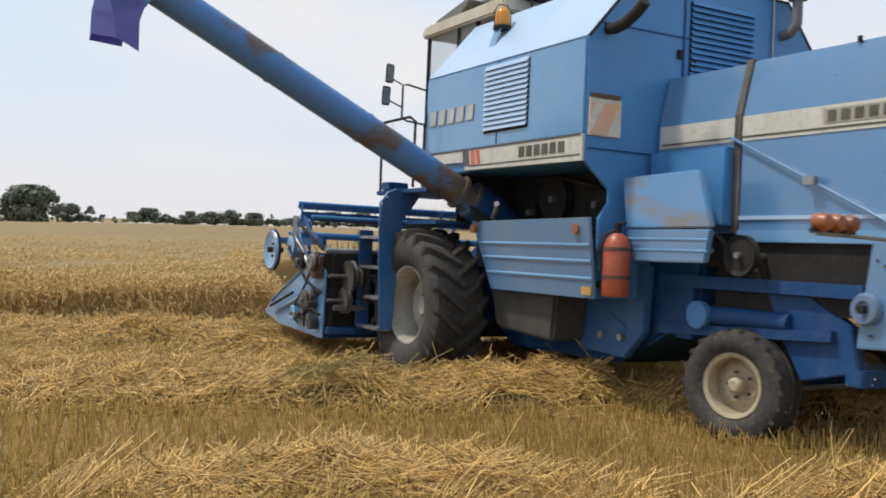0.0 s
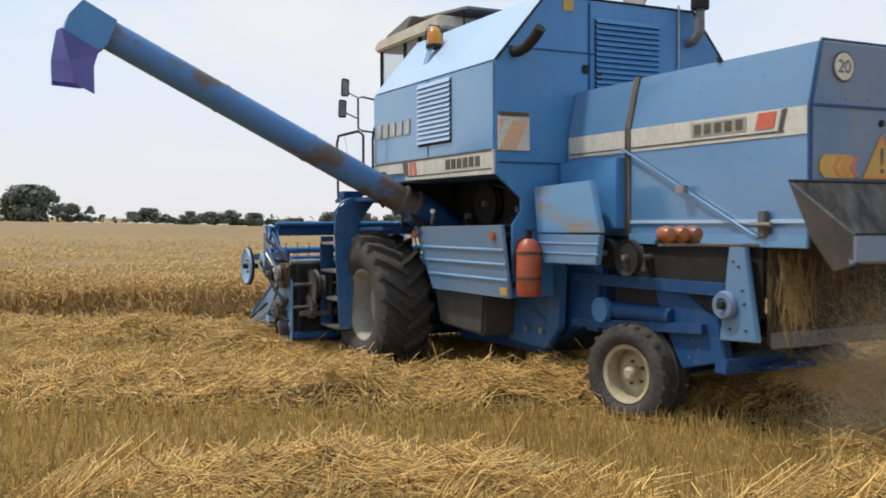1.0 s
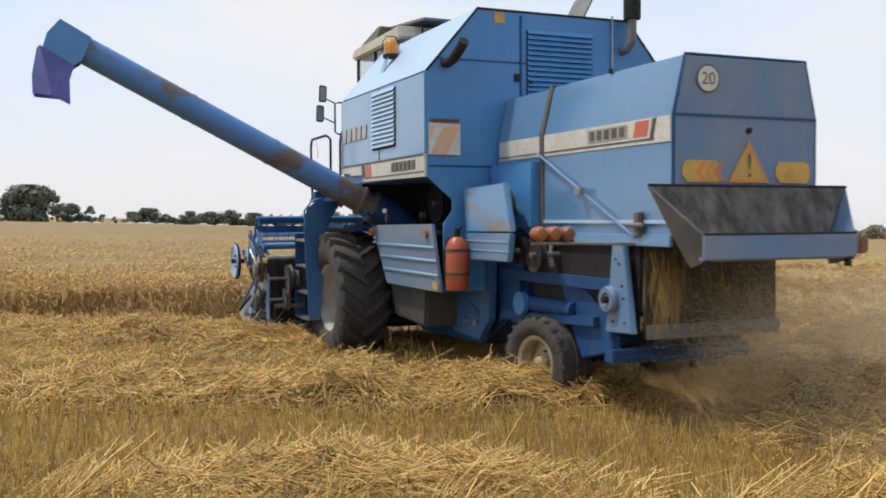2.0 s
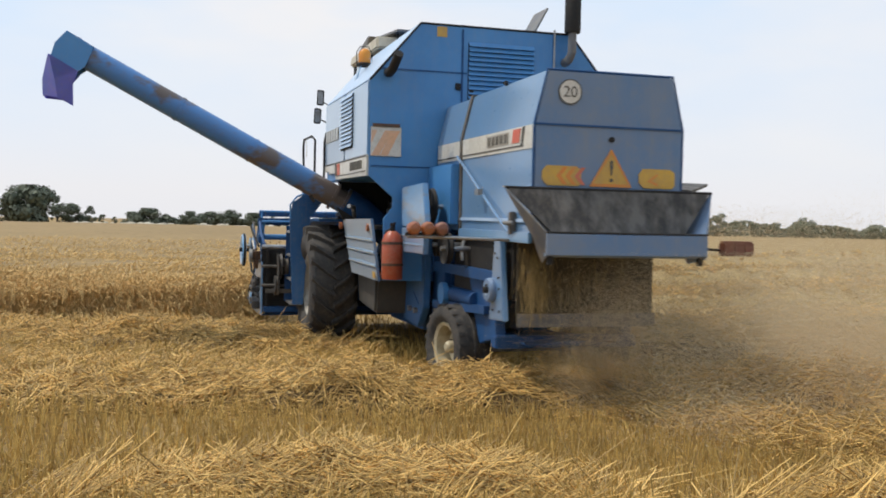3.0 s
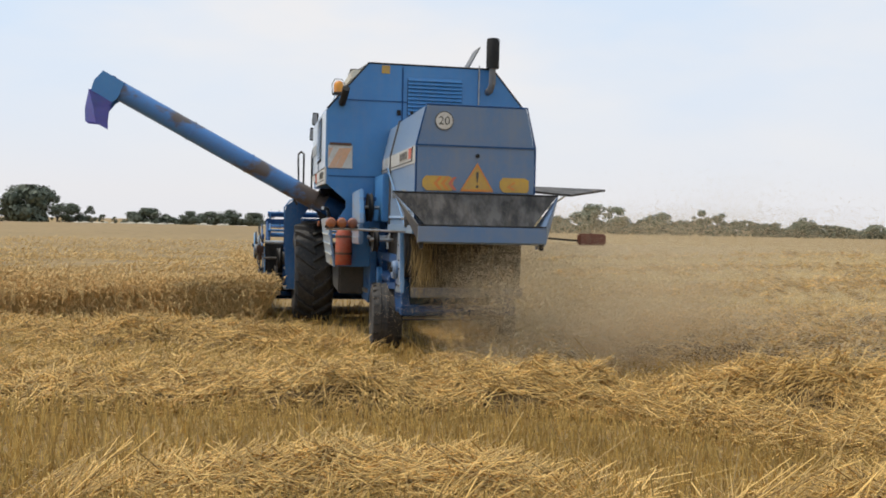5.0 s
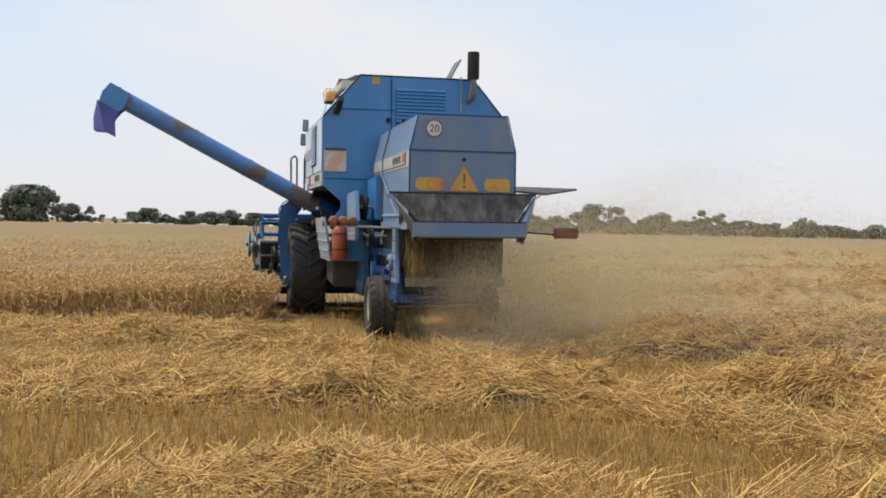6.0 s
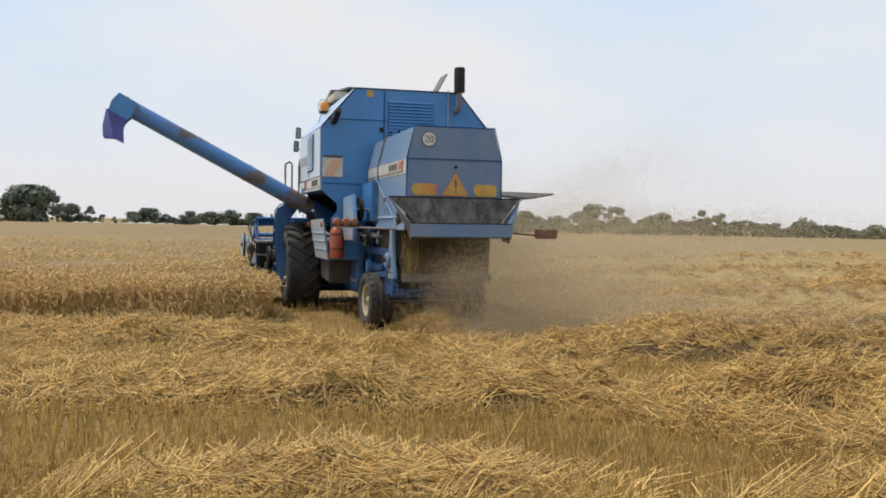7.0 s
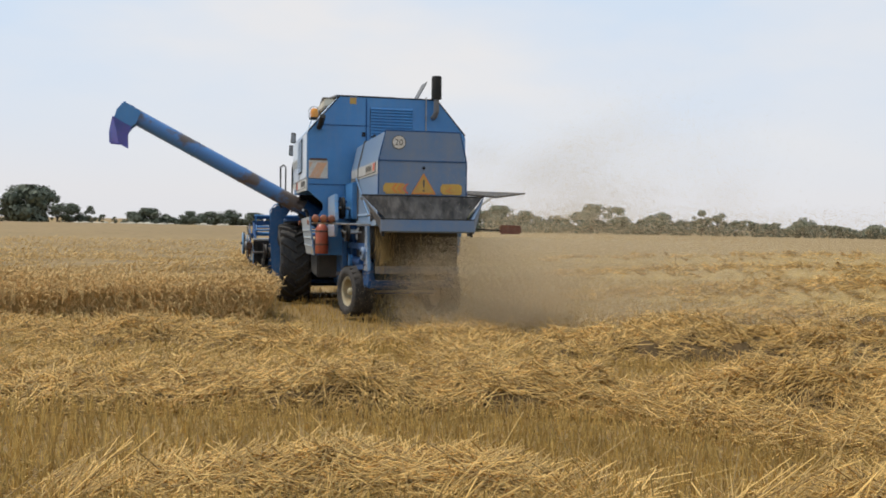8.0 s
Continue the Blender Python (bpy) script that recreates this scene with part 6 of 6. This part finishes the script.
CLUMPS = [make_clump()]
for _ in range(51):
    CLUMPS.append(copy_thing(CLUMPS[0], pose(0, 0, 0)))


def dust_cloud(seed, n, centre, spread, size, top=1.45):
    """Specks of dust hanging in the air about the harvester's tail, in loose billows."""
    r = np.random.default_rng(seed)
    billows = np.clip(r.normal(0, 1, (26, 3)), -2, 2) * np.array(spread)
    girth = r.uniform(0.3, 0.75, 26)
    k = r.integers(0, 26, n)
    p = np.array(centre) + billows[k] + np.clip(r.normal(0, 1, (n, 3)), -2.4, 2.4) * np.array(spread) * girth[k][:, None]
    p[:, 2] = np.abs(p[:, 2]) + 0.02
    p[:, 2] = np.where(p[:, 2] > top, np.abs(2 * top - p[:, 2]), p[:, 2])
    q = r.normal(0, 1, (n, 3, 3))
    q /= np.linalg.norm(q, axis=2, keepdims=True)
    v_ = p[:, None] + q * (size * r.uniform(0.5, 1.3, (n, 1, 1)))
    me = array_mesh("dust_cloud", v_.reshape(-1, 3), np.arange(n * 3).reshape(n, 3), [M["dust"]])
    return tagged(new("dust_cloud", me), "drifting cloud of tan chaff and dust", "dust cloud", "dust behind the harvester", "stuff")


DUSTS = [
    (dust_cloud(71, 150000, (0.25, -5.75, 0.70), (0.42, 0.30, 0.42), 0.0040), 0.0, 0.0),
    (dust_cloud(72, 150000, (1.35, -5.6, 0.60), (0.75, 0.7, 0.42), 0.0064), 0.25, 0.0),
    (dust_cloud(73, 120000, (3.0, -5.2, 0.60), (1.4, 1.2, 0.50), 0.0090), 0.6, 0.0),
    (dust_cloud(74, 190000, (1.8, -3.9, 0.6), (0.85, 1.2, 0.55), 0.0048, 9.0), 0.9, 0.50),
    (dust_cloud(76, 140000, (1.15, -5.3, 0.70), (0.75, 0.6, 0.45), 0.0080), 1.6, 0.0),
]


def hanging_dust():
    """Older dust hanging low over the stubble beyond the harvester, thinner upwards and away from its track."""
    r = np.random.default_rng(78)
    n = 130000
    y = r.uniform(40, 62, n)
    x = (0.02 + 0.50 * r.beta(1.0, 1.7, n)) * y
    z = 0.1 + 2.9 * r.beta(1.3, 2.0, n)
    q = r.normal(0, 1, (n, 3, 3))
    q /= np.linalg.norm(q, axis=2, keepdims=True)
    v_ = np.stack([x, y, z], -1)[:, None] + q * (0.023 * r.uniform(0.5, 1.3, (n, 1, 1)))
    me = array_mesh("dust_cloud", v_.reshape(-1, 3), np.arange(n * 3).reshape(n, 3), [M["dust"]])
    return tagged(new("dust_cloud", me), "thin veil of tan dust hanging over far stubble", "dust cloud", "dust behind the harvester", "stuff")


HAZE = hanging_dust()


def flying_chaff():
    r = np.random.default_rng(75)
    n = 160
    p = np.array((0.15, -5.75, 0.7)) + np.clip(r.normal(0, 1, (n, 3)), -2, 2) * np.array((0.4, 0.2, 0.35))
    p[:, 2] = np.abs(p[:, 2])
    v_, f_ = stalks(p, r.normal(0, 1, (n, 3)), r.uniform(0.03, 0.14, n), np.full(n, 0.0016), r.normal(0, 0.01, (n, 3)), rings=2)
    return tagged(new("flying_chaff", array_mesh("flying_chaff", v_, f_, [M["chaff"]])), "bits of straw blown out behind the harvester", "chaff", kind="stuff")


DUSTS.append((flying_chaff(), 0.0, 0.0))


# ---- movement ----
def travel(t, x, y):
    """Metres that the place (x, y) on the harvester has gone forward since the start."""
    total, n = 0.0, max(1, int(t * 20))
    last = None
    for k in range(n + 1):
        v = way_at(t * k / n)
        m = stance(v)
        p = m @ Vector((x, y, 0))
        if last:
            ahead = m.to_3x3() @ Vector((0, 1, 0))
            total += (p - last).dot(ahead)
        last = p
    return total


def motions():
    times = [r[0] for r in WAY]
    rows = [(r[0], stance(r[1:])) for r in WAY]
    walk(harvester, rows)
    lift = [(0.0, 3.2), (0.5, 1.5), (1.0, 0.0), (8.0, 0.0)]
    hinge_ = pose(0, -0.1, 1.2)
    walk(header, [(t, m @ hinge_ @ pose(0, 0, 0, float(np.interp(t, [p[0] for p in lift], [p[1] for p in lift]))) @ hinge_.inverted()) for t, m in rows])
    for wheel, at in FRONT:
        walk(wheel, [(k * 0.5, pose(*at, -math.degrees(travel(k * 0.5, at[0], 0) / 0.755))) for k in range(17)])
    for wheel, at in REAR:
        out = []
        for k in range(33):
            t = k * 0.25
            steer = float(np.interp(t, [0, 1.5, 3.0, 4.0, 5.0, 6.5, 8.0], STEER))
            out.append((t, pose(*at, 0, 0, steer) @ pose(0, 0, 0, -math.degrees(travel(t, at[0], at[1]) / 0.437))))
        walk(wheel, out)
    walk(reel, [(k * 0.25, pose(*REEL_AT, -24 * k)) for k in range(33)])
    walk(DISC, [(k * 0.25, pose(*DISC_AT, -60 * k)) for k in range(33)])
    r = np.random.default_rng(81)
    for i, clump in enumerate(CLUMPS):
        t0 = -0.5 + 8.6 * i / len(CLUMPS)
        turn, dx, dy = r.uniform(0, 360), r.uniform(-0.06, 0.06), r.uniform(-0.3, 0.3)
        ride = pose(dx, -4.7 + dy, 2.0, 0, 0, turn)
        wide = r.normal(0, 0.28)
        drop = stance(way_at(max(t0, 0.0) if t0 >= 0 else 0.0)) @ Vector((dx + wide, -5.2 + (t0 * 1.1 if t0 < 0 else 0), 0))
        lie = pose(drop.x, drop.y, 0.02, 0, 0, turn + 20)
        if t0 < 0:
            walk(clump, [(0.0, lie), (8.0, lie)])
            continue
        out = [(t, stance(way_at(t)) @ ride) for t in sorted({x for x in times if x < t0 - 0.05} | {0.0})]
        out += [(t0, stance(way_at(t0)) @ ride), (t0 + 0.2, stance(way_at(t0 + 0.2)) @ pose(dx, -4.85, 1.2, 10, 0, turn + 8)), (t0 + 0.5, lie)]
        out = [(t, m) for t, m in out if t <= 8.0]
        if out[-1][0] < 7.9:
            out.append((8.0, lie))
        walk(clump, out)
    for cloud_ob, lag, rise in DUSTS:
        out = []
        for k in range(17):
            late = lag * (1.0 if lag < 1 else 1 - 0.85 * min(1.0, k / 12))  # the thick dust closes up on the tail
            x, y, z, h, _, _ = way_at(max(0.0, k * 0.5 - late))
            out.append((k * 0.5, pose(x + late * 0.6, y, rise * max(0.0, k * 0.5 - 4.5) - (0.55 * max(0.0, 1 - k / 6) if lag else 0.0), 0, 0, h)))
        walk(cloud_ob, out)
    walk(HAZE, [(0.0, pose(-3.0, 0, 0)), (8.0, pose(1.0, 0, 0))])  # drifts with the wind


STEER = [12, 12, 8, 2, -4, -2, 14]
motions()
